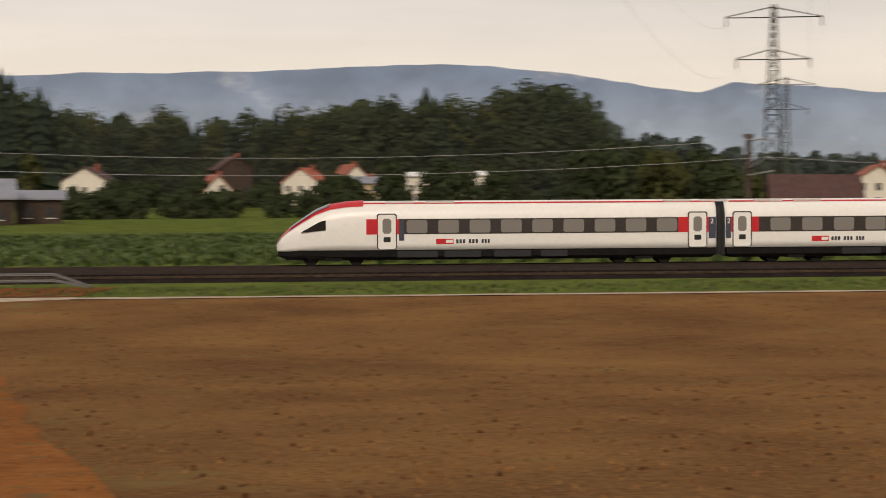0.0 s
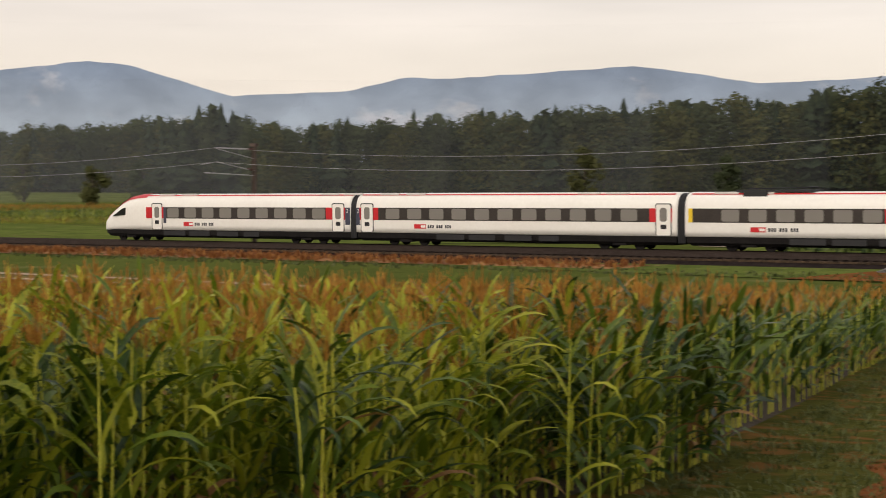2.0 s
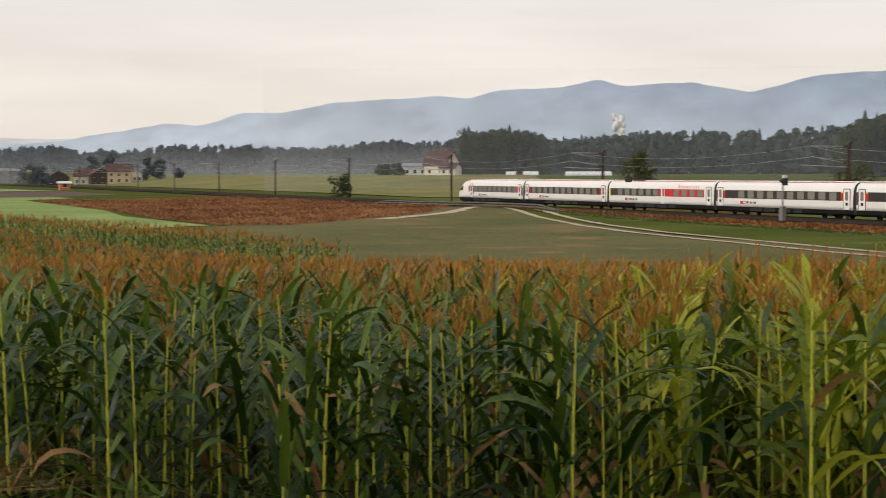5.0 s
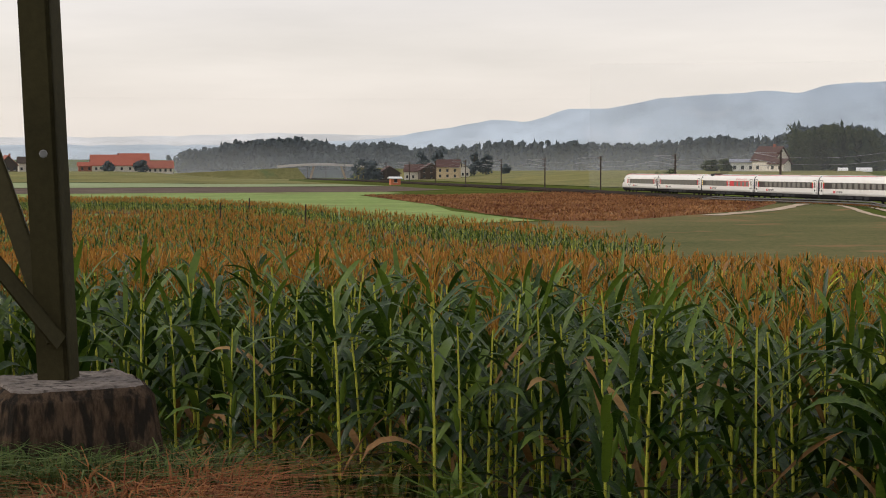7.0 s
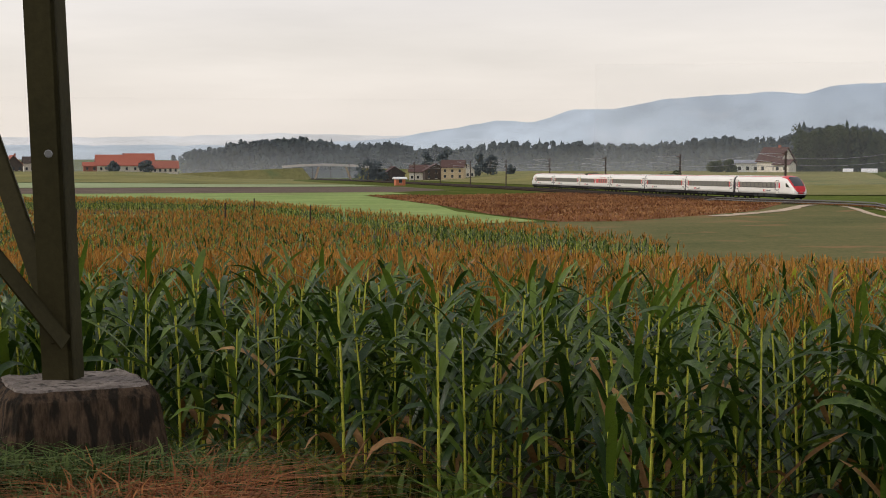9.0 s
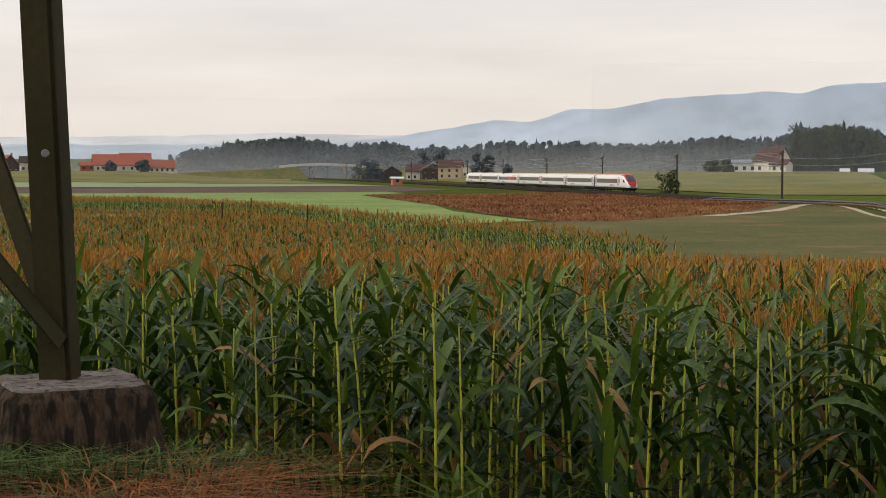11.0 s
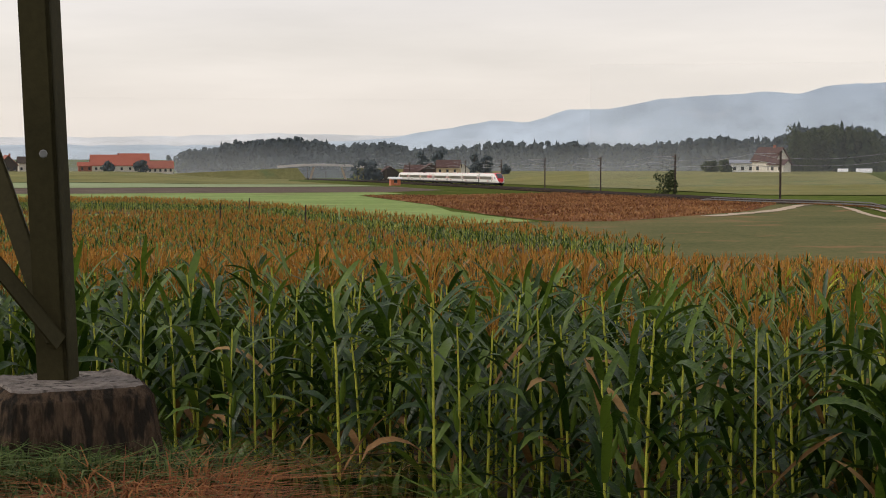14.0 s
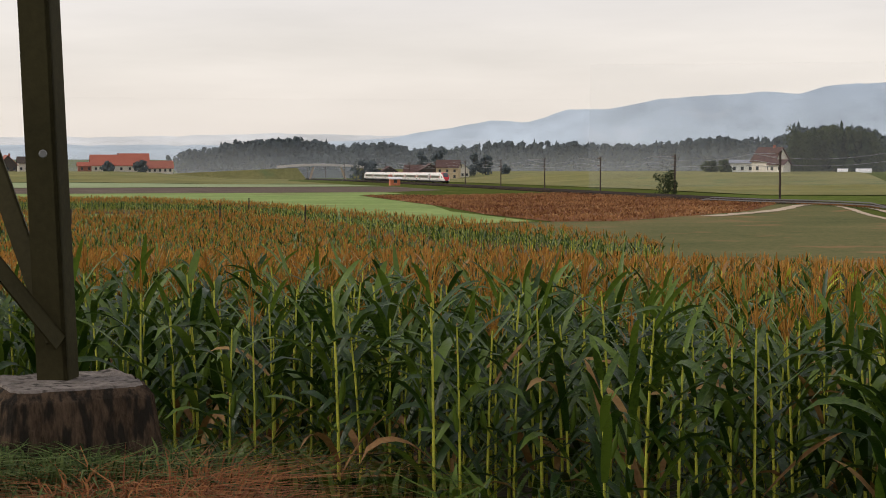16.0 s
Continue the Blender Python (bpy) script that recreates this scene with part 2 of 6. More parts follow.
def glass_mat(name, tint, rough=0.06):
    m = bpy.data.materials.new(name)
    nt = nodes_of(m)
    out = node(nt, "ShaderNodeOutputMaterial")
    b = node(nt, "ShaderNodeBsdfPrincipled", Roughness=rough)
    b.inputs["Base Color"].default_value = (*tint, 1)
    b.inputs["Specular IOR Level"].default_value = 0.8
    nt.links.new(b.outputs[0], out.inputs[0])
    return m


PANE = glass_mat("tinted_train_pane", (0.23, 0.215, 0.195))
SCREEN = glass_mat("black_windscreen", (0.015, 0.016, 0.018))


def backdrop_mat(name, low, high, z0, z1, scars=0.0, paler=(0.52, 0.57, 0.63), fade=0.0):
    """Distance: flat hills that glow faintly, the air's pale blue haze painted in."""
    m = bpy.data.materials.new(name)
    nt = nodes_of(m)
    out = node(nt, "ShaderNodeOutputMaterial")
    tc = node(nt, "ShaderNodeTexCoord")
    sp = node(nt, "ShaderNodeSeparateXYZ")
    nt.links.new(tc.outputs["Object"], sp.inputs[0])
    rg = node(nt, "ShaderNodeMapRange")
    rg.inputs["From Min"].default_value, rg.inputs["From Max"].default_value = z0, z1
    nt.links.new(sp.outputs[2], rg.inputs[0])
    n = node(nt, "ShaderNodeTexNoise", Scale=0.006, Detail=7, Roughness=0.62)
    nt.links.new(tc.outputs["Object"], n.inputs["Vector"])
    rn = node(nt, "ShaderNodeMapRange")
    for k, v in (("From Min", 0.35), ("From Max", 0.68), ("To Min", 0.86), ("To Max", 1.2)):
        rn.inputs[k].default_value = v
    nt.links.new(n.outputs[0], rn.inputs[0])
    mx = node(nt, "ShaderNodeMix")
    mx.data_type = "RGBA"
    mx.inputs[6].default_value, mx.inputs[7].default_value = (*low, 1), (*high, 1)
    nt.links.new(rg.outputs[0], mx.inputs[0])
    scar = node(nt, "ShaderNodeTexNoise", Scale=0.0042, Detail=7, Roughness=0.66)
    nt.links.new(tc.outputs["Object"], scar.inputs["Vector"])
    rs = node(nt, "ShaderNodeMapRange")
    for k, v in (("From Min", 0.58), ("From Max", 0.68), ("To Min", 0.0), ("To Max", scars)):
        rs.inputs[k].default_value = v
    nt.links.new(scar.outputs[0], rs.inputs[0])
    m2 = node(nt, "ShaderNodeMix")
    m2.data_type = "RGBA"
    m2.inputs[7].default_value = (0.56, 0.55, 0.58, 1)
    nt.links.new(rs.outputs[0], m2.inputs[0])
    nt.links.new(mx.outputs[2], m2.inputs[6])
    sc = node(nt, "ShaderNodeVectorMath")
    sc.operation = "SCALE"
    # the ridge runs away to the west, so thicker haze is painted there
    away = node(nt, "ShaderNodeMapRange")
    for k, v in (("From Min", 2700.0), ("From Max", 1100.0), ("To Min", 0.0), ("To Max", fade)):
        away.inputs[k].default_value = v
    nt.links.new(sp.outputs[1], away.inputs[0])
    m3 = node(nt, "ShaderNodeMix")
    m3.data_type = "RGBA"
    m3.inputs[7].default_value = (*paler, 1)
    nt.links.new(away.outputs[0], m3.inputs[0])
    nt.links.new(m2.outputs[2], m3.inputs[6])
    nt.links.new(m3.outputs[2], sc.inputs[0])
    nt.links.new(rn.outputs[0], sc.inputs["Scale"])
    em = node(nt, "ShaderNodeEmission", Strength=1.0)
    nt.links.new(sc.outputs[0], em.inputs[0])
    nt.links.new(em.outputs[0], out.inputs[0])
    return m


HILLS = backdrop_mat("haze_blue_hills", (0.4, 0.46, 0.52), (0.215, 0.27, 0.36), 20, 270, 0.55, fade=0.62)
HILLSFAR = backdrop_mat("haze_pale_hills", (0.66, 0.64, 0.63), (0.58, 0.60, 0.62), 0, 140)


# ---- mesh building ----
class Shape:
    """Collects vertices and faces of one mesh; several materials by slot."""

    def __init__(self):
        self.v, self.f, self.m = [], [], []

    def add(self, verts, faces, slot=0):
        n = len(self.v)
        self.v.extend(verts)
        self.f.extend(tuple(i + n for i in face) for face in faces)
        self.m.extend([slot] * len(faces))
        return self

    def box(self, a, b, slot=0):
        (x0, y0, z0), (x1, y1, z1) = a, b
        return self.add([(x0, y0, z0), (x1, y0, z0), (x1, y1, z0), (x0, y1, z0), (x0, y0, z1), (x1, y0, z1), (x1, y1, z1), (x0, y1, z1)],
                        [(0, 3, 2, 1), (4, 5, 6, 7), (0, 1, 5, 4), (1, 2, 6, 5), (2, 3, 7, 6), (3, 0, 4, 7)], slot)

    def tube(self, p, q, r0, r1=None, n=6, slot=0, caps=True):
        p, q = Vector(p), Vector(q)
        r1 = r0 if r1 is None else r1
        d = (q - p).normalized()
        a = d.orthogonal().normalized()
        b = d.cross(a)
        ring = []
        for c, r in ((p, r0), (q, r1)):
            for k in range(n):
                w = 2 * math.pi * k / n
                ring.append(tuple(c + (a * math.cos(w) + b * math.sin(w)) * r))
        faces = [(k, (k + 1) % n, n + (k + 1) % n, n + k) for k in range(n)]
        if caps:
            faces += [tuple(range(n - 1, -1, -1)), tuple(range(n, 2 * n))]
        return self.add(ring, faces, slot)

    def angle_bar(self, p, q, w, slot=0, turn=0.0):
        """An L-shaped steel bar from p to q."""
        p, q = Vector(p), Vector(q)
        d = (q - p).normalized()
        side = d.cross(Vector((math.cos(turn), math.sin(turn), 0.13))).normalized()
        other = d.cross(side)
        t = w * 0.13
        for u, v in ((side, other), (other, side)):
            c = []
            for base in (p, q):
                for s, k in ((0, 0), (w, 0), (w, t), (0, t)):
                    c.append(tuple(base + u * s + v * k))
            self.add(c, [(3, 2, 1, 0), (4, 5, 6, 7), (0, 1, 5, 4), (1, 2, 6, 5), (2, 3, 7, 6), (3, 0, 4, 7)], slot)
        return self

    def loft(self, rings, slot=0, closed=True, caps=True):
        n = len(rings[0])
        verts = [p for r in rings for p in r]
        faces = []
        for i in range(len(rings) - 1):
            for k in range(n if closed else n - 1):
                k2 = (k + 1) % n
                faces.append((i * n + k, i * n + k2, (i + 1) * n + k2, (i + 1) * n + k))
        if caps:
            faces += [tuple(range(n - 1, -1, -1)), tuple(range((len(rings) - 1) * n, len(rings) * n))]
        return self.add(verts, faces, slot)

    def mesh(self, name, mats, smooth=False):
        me = bpy.data.meshes.new(name)
        me.from_pydata(self.v, [], self.f)
        for m in (mats if isinstance(mats, (list, tuple)) else [mats]):
            me.materials.append(m)
        if any(self.m):
            me.polygons.foreach_set("material_index", self.m)
        if smooth:
            me.polygons.foreach_set("use_smooth", [True] * len(self.f))
        me.update()
        return me


def part(name, shape, material, parent, label="", smooth=False, place=None):
    me = shape if isinstance(shape, bpy.types.Mesh) else shape.mesh(name, material, smooth)
    ob = new(name, me)
    ob.parent = parent
    if place is not None:
        ob.matrix_basis = place
    return tagged(ob, label)


def thing(name, label, category, group="", kind="", place=None):
    ob = new(name)
    ob.empty_display_size = 0.2
    if place is not None:
        ob.matrix_basis = place
    return tagged(ob, label, category, group, kind)


def smooth_step(s):
    s = np.clip(s, 0, 1)
    return s * s * (3 - 2 * s)


def ground_z(x, y):
    """The lie of the land: it falls gently along the line, and a bank rises where the camera stands."""
    x, y = np.asarray(x, float), np.asarray(y, float)
    base = 0.0095 * np.clip(x, -1300, 300) - 0.5
    r = np.hypot((x + 3) / 1.35, y + 2)
    rise = 4.4 * smooth_step((-x - 560) / 270) * smooth_step((45 - y) / 60)
    rise = rise + 4.2 * smooth_step((-x - 330) / 250) * smooth_step((y - 125) / 80)
    ramp_up = 0.5 * np.exp(-((x + 205) / 30) ** 2 - ((y - 87) / 6) ** 2)
    return base + rise + ramp_up + np.interp(r, (3, 5, 8, 12, 21, 32, 50, 60), (3.6, 3.45, 3.05, 2.5, 1.8, 1.05, 0.1, 0.0))


def track_y(x):
    u = max(-x - 200, 0) / 100
    return 98.84 + 0.3494 * u ** 2 - 0.0852 * u ** 3


def rail_z(x):
    return 0.0095 * max(x, -1300)


def clip_to_cell(poly, x0, x1, y0, y1):
    for axis, limit, sign in ((0, x0, 1), (0, x1, -1), (1, y0, 1), (1, y1, -1)):
        res = []
        for i, p in enumerate(poly):
            q = poly[i - 1]
            inp, inq = sign * (p[axis] - limit) >= 0, sign * (q[axis] - limit) >= 0
            if inp != inq:
                s = (limit - q[axis]) / (p[axis] - q[axis])
                res.append((q[0] + s * (p[0] - q[0]), q[1] + s * (p[1] - q[1])))
            if inp:
                res.append(p)
        poly = res
        if len(poly) < 3:
            return []
    return poly


def patch(name, poly, material, lift, label, category, cell=4.0):
    """A field or path laid on the land."""
    s = Shape()
    xs, ys = [p[0] for p in poly], [p[1] for p in poly]
    nx, ny = max(1, math.ceil((max(xs) - min(xs)) / cell)), max(1, math.ceil((max(ys) - min(ys)) / cell))
    dx, dy = (max(xs) - min(xs)) / nx, (max(ys) - min(ys)) / ny
    for i in range(nx):
        strip = clip_to_cell(poly, min(xs) + i * dx, min(xs) + (i + 1) * dx, -1e6, 1e6)
        if not strip:
            continue
        for j in range(ny):
            c = clip_to_cell(strip, -1e6, 1e6, min(ys) + j * dy, min(ys) + (j + 1) * dy)
            if c:
                s.add([(x, y, float(ground_z(x, y)) + lift) for x, y in c], [tuple(range(len(c)))])
    ob = new(name, s.mesh(name, material, True))
    return tagged(ob, label, category, kind="structure")


def ribbon(name, line, width, material, lift, label, category, step=3.0, wobble=0.0, often=0.8):
    """A strip of path along a line of places."""
    pts = []
    for (x0, y0), (x1, y1) in zip(line, line[1:]):
        n = max(1, int(math.hypot(x1 - x0, y1 - y0) / step))
        pts += [(x0 + (x1 - x0) * k / n, y0 + (y1 - y0) * k / n) for k in range(n)]
    pts.append(line[-1])
    s, rows = Shape(), []
    for i, (x, y) in enumerate(pts):
        a, b = pts[max(i - 1, 0)], pts[min(i + 1, len(pts) - 1)]
        dx, dy = b[0] - a[0], b[1] - a[1]
        d = math.hypot(dx, dy)
        for side in (-1, 1):
            w = width / 2 * (1 + wobble * noise.fractal((x * often, y * often, 3.0 + 7 * side), 0.9, 2.0, 4))
            px, py = x - dy / d * w * side, y + dx / d * w * side
            rows.append((px, py, float(ground_z(px, py)) + lift))
    s.add(rows, [(2 * i, 2 * i + 2, 2 * i + 3, 2 * i + 1) for i in range(len(pts) - 1)])
    return tagged(new(name, s.mesh(name, material, True)), label, category, kind="structure")


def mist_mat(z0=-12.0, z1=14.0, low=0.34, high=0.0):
    """Pale sheet for mist and haze: it lets most light through, more of it higher up."""
    m = bpy.data.materials.new("mist_and_haze_sheet")
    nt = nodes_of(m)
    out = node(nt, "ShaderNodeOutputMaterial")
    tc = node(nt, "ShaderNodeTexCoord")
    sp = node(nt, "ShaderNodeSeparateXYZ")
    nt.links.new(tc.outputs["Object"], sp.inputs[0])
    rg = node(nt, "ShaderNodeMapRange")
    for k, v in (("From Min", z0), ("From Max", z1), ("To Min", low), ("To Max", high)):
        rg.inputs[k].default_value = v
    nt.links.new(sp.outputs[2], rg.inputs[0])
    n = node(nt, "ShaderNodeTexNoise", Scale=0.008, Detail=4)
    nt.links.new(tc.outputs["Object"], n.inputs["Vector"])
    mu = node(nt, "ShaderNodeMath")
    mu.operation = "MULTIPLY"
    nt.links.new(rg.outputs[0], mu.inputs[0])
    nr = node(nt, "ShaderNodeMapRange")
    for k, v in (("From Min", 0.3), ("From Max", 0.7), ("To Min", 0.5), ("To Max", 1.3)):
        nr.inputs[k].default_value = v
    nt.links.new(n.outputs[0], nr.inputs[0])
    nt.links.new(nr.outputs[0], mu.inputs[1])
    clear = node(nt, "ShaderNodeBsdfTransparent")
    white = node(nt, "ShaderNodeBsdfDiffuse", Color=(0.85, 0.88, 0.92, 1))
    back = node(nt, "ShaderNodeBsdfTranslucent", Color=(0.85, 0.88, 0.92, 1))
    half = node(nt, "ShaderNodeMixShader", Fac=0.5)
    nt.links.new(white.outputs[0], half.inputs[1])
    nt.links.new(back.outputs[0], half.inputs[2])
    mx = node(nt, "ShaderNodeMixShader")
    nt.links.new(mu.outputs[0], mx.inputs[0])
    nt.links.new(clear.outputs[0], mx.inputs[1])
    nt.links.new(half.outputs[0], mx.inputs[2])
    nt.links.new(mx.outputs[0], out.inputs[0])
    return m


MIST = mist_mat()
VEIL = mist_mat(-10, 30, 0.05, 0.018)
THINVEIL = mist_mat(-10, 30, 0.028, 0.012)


# ---- the land ----
def make_ground():
    radii = [0.0] + list(np.geomspace(1.5, 4700, 175))
    turns = 280
    s = Shape()
    rows = []
    for r in radii:
        for k in range(turns):
            a = 2 * math.pi * k / turns
            x, y = r * math.cos(a), r * math.sin(a)
            rows.append((x, y, float(ground_z(x, y))))
    n = turns
    s.add(rows, [(i * n + k, (i + 1) * n + k, (i + 1) * n + (k + 1) % n, i * n + (k + 1) % n) for i in range(1, len(radii) - 1) for k in range(n)]
          + [(0, n + k, n + (k + 1) % n) for k in range(n)])
    tagged(new("ground", s.mesh("ground", GRASS, True)), "short green meadow grass over gently falling land", "ground", kind="structure")


make_ground()
patch("stubble_field", [(0.5, 6), (-3.5, 18.6), (-6.8, 31.7), (-12.2, 54), (-16.6, 77.6), (120, 77.6), (120, -10), (20, -20), (5, 2)], STUBBLE, 0.03,
      "bare brown harvested field with scattered stubble", "field", 5)
patch("track_edge", [(0.5, 6), (-2.6, 6), (-5.9, 17.7), (-9.5, 30.6), (-16, 55.5), (-22.5, 77.6), (-16.6, 77.6), (-12.2, 54), (-6.8, 31.7), (-3.5, 18.6)], WHEELWAY, 0.034,
      "worn earth at the edges of the farm track", "farm track", 3)
ribbon("dirt_track", [(-1.0, 6), (-4.3, 18.2), (-7.7, 31.3), (-13.4, 54.6), (-18.6, 77.4)], 3.6, DIRT, 0.05, "orange-brown dirt farm track beside the maize", "farm track", 0.5, 0.16, 0.22)
patch("grassy_headland", [(-2.6, 6), (-5.9, 17.7), (-9.5, 30.6), (-16, 55.5), (-22.5, 77.6), (-28, 77.6), (-19.2, 57.5), (-13.4, 36), (-10.2, 23.5), (-8.6, 17), (-7, 8), (-5, 5)], HEADLAND, 0.06,
      "trodden grass and earth strip along the maize edge", "headland", 3)
gravel_rng = random.Random(21)
spots = Shape()
trail = [(-3.6, 12), (-5.2, 18.6), (-9.1, 33.8), (-14.9, 56.6), (-17.8, 68), (-20.3, 78)]
for (ax, ay), (bx_, by_) in zip(trail, trail[1:]):
    n = int(math.hypot(bx_ - ax, by_ - ay) / 0.06)
    for i in range(n):
        u = i / n
        dense = 0.5 + 0.5 * noise.noise((0.25 * (ay + (by_ - ay) * u), 5.0, 1.0)) * 1.6
        if gravel_rng.random() > 0.3 * dense:
            continue
        x, y = ax + (bx_ - ax) * u + gravel_rng.gauss(0, 0.085), ay + (by_ - ay) * u
        r = gravel_rng.uniform(0.025, 0.075)
        k = gravel_rng.randint(6, 9)
        ring = [(x + r * 1.1 * gravel_rng.uniform(0.6, 1.2) * math.cos(6.283 * j / k), y + r * 1.6 * gravel_rng.uniform(0.6, 1.2) * math.sin(6.283 * j / k)) for j in range(k)]
        spots.add([(p, q, float(ground_z(p, q)) + 0.058 + 0.004 * (i % 4)) for p, q in ring], [tuple(range(k))])
    n = int(math.hypot(bx_ - ax, by_ - ay) / 0.25)
    rows = []
    for i in range(n + 1):
        x, y = ax + (bx_ - ax) * i / n, ay + (by_ - ay) * i / n
        x += 0.1 * noise.noise((y * 0.6, 2.0, 0.0))
        w = 0.12 * max(0.12, 0.75 + 1.3 * noise.noise((y * 0.35, 8.0, 1.0)) + 0.5 * noise.noise((y * 1.7, 3.0, 1.0)))
        rows += [(x - w, y, float(ground_z(x - w, y)) + 0.056), (x + w, y, float(ground_z(x + w, y)) + 0.056)]
    spots.add(rows, [(2 * i, 2 * i + 1, 2 * i + 3, 2 * i + 2) for i in range(n)])
tagged(new("gravel_trail", spots.mesh("gravel_trail", GRAVEL)), "broken line of pale gravel worn along the dirt track", "farm track", kind="stuff")
ribbon("red_earth_strip", [(-2.4, 6), (-5.7, 18.1), (-9.4, 31.8), (-15.6, 55.6), (-21.6, 77)], 1.25, REDEARTH, 0.066, "strip of red-brown earth along the dirt track", "farm track", 0.5, 0.4)
ribbon("gravel_lane", [(-26, 78.2), (-8, 78.3), (40, 78.3), (120, 78.3)], 1.0, GRAVEL, 0.05, "narrow pale gravel lane along the field edge", "lane", 2.0, 0.5)
patch("gravel_apron", [(-25, 76.8), (-18, 75.6), (-12, 78), (-13, 80.2), (-25, 80.2)], GRAVEL, 0.045, "worn pale gravel where the tracks meet", "lane", 2)
patch("crossing_earth", [(-33, 79.6), (-12.5, 79.2), (-11.5, 86.2), (-31, 87.6)], REDEARTH, 0.075, "trodden red-brown earth behind the guard rail", "farm track", 3)
patch("verge", [(-260, 88), (-60, 84), (-26, 79), (120, 79), (120, 90), (-60, 90), (-260, 96)], VERGE, 0.04, "green grass verge beside the railway", "verge", 5)
patch("weed_strip", [(-235, 93), (-100, 84.5), (-45, 84), (-45, 88.5), (-100, 90.3), (-235, 95)], WEED, 0.06, "strip of rust-brown dry weeds beside the ballast", "verge", 4)
patch("dry_field", [(-336, 41.6), (-331, 57), (-362, 90), (-270, 98), (-232, 93), (-196, 72), (-163, 47), (-163, 40), (-192, 38.7), (-238, 41)], DRYFIELD, 0.06,
      "reddish-brown dry crop field", "field", 6)
patch("pasture", [(-163, 40), (-163, 47), (-196, 72), (-230, 92), (-190, 85), (-146, 73), (-120, 68), (-60, 66), (-30, 62), (-30, 50), (-66, 22), (-100, 28), (-150, 20)], PASTURE, 0.05,
      "pale grazed pasture with thin grass", "pasture", 5)
patch("green_meadow", [(-206, 37), (-240, 40.5), (-336, 41), (-365, 55), (-384, 53), (-374, -18), (-380, -120), (-200, -120), (-190, -10), (-180, 10), (-150, 19), (-165, 38.5)], FRESH, 0.05,
      "bright fresh green meadow strip", "meadow", 8)
patch("ploughed_field", [(-377, -100), (-376, -18), (-386, 53), (-420, 74), (-512, 74), (-489, -24), (-480, -110)], PLOUGHED, 0.05, "dark freshly ploughed soil", "field", 10)
patch("pale_meadow", [(-492, -100), (-492, -24), (-514, 72), (-576, 66), (-620, -30), (-620, -110)], PALEGRASS, 0.14, "pale mown meadow strip", "meadow", 10)
patch("far_crop_field", [(-624, -110), (-624, -30), (-580, 66), (-760, 60), (-1250, 100), (-1250, -120)], FARCROP, 0.2, "distant olive-green crop field", "field", 20)
patch("crop_field_beyond_line", [(-320, 122), (-436, 128), (-800, 120), (-1250, 300), (-1250, 520), (-436, 204), (-300, 170)], FARCROP, 0.2, "olive-green maize field beyond the railway", "field", 15)
patch("meadow_beyond_line", [(-90, 106), (-320, 110), (-340, 122), (-300, 168), (-180, 150), (-60, 118)], VERGE, 0.05, "fresh green meadow beyond the railway", "meadow", 10)
patch("lane_beyond_line", [(-54, 113.7), (-50, 113.5), (-65.5, 160), (-79, 209), (-84, 210), (-69, 160)], GRAVEL, 0.08, "pale gravel lane crossing the meadow", "lane", 6)
patch("bare_strip", [(-172, 111), (-232, 112), (-240, 123), (-182, 128)], REDEARTH, 0.09, "bare red-brown soil before the maize", "field", 8)
patch("beet_field", [(-48, 107), (-62, 150), (-78, 205), (-60, 330), (60, 330), (110, 107)], VERGE, 0.05, "leafy green root-crop field beyond the railway", "field", 10)
for shift in (-1.5, 1.5):
    ribbon("field_road", [(-236, 96 + shift), (-221, 94.5 + shift), (-190, 86 + shift), (-166, 79 + shift), (-146, 73 + shift), (-127, 68.8 + shift), (-90, 64 + shift), (-50, 62 + shift)], 0.8, GRAVEL, 0.1,
           "pale wheel track of a farm road", "farm road", 2.0, 0.5)
ribbon("field_road", [(-216, 91), (-205, 82), (-186, 68), (-178, 62)], 2.4, GRAVEL, 0.1, "pale wheel track of a farm road", "farm road", 2.0, 0.5)


# ---- the railway ----
def along(x0, x1, step):
    n = int(abs(x1 - x0) / step)
    return [x0 + (x1 - x0) * k / n for k in range(n + 1)]


def strip_along(name, offsets, material, label, category, x0=200, x1=-1300, step=8.0, smooth=False):
    """A profile (side offset, height over the rail top) swept along the line."""
    s = Shape()
    rings = [[(x, track_y(x) + o, rail_z(x) + h) for o, h in offsets] for x in along(x0, x1, step)]
    s.loft(rings, closed=True, caps=True)
    return s


bed = thing("railway", "double-track railway on dark ballast", "railway", kind="structure")
part("ballast", strip_along("ballast", [(-10.2, -1.0), (-7.6, -0.3), (3.4, -0.3), (5.6, -1.2)], BALLAST, "", ""), BALLAST, bed, "dark brown crushed-stone ballast")
RAILS = [o + g for o in (0.0, -4.2) for g in (-0.75, 0.75)]
for o in RAILS:
    part("rail", strip_along("rail", [(o - 0.07, -0.172), (o + 0.07, -0.172), (o + 0.036, -0.02), (o + 0.036, 0.0), (o - 0.036, 0.0), (o - 0.036, -0.02)], RAILTOP, "", "", step=20), RAILTOP, bed, "rust-brown steel rail")
part("cable_trough", strip_along("cable_trough", [(-7.4, -0.28), (-7.1, -0.28), (-7.1, -0.16), (-7.4, -0.16)], CONCRETE, "", "", 200, -700, 20), CONCRETE, bed, "low concrete cable trough")
tie = Shape().box((-0.13, -1.3, -0.3), (0.13, 1.3, -0.18)).mesh("sleeper", SLEEPER)
for k in range(300):
    x = 30 - (k // 2) * 0.62
    o = (0.0, -4.2)[k % 2]
    part("sleeper", tie, SLEEPER, bed, place=pose(x, track_y(x) + o, rail_z(x)))
rest = Shape()
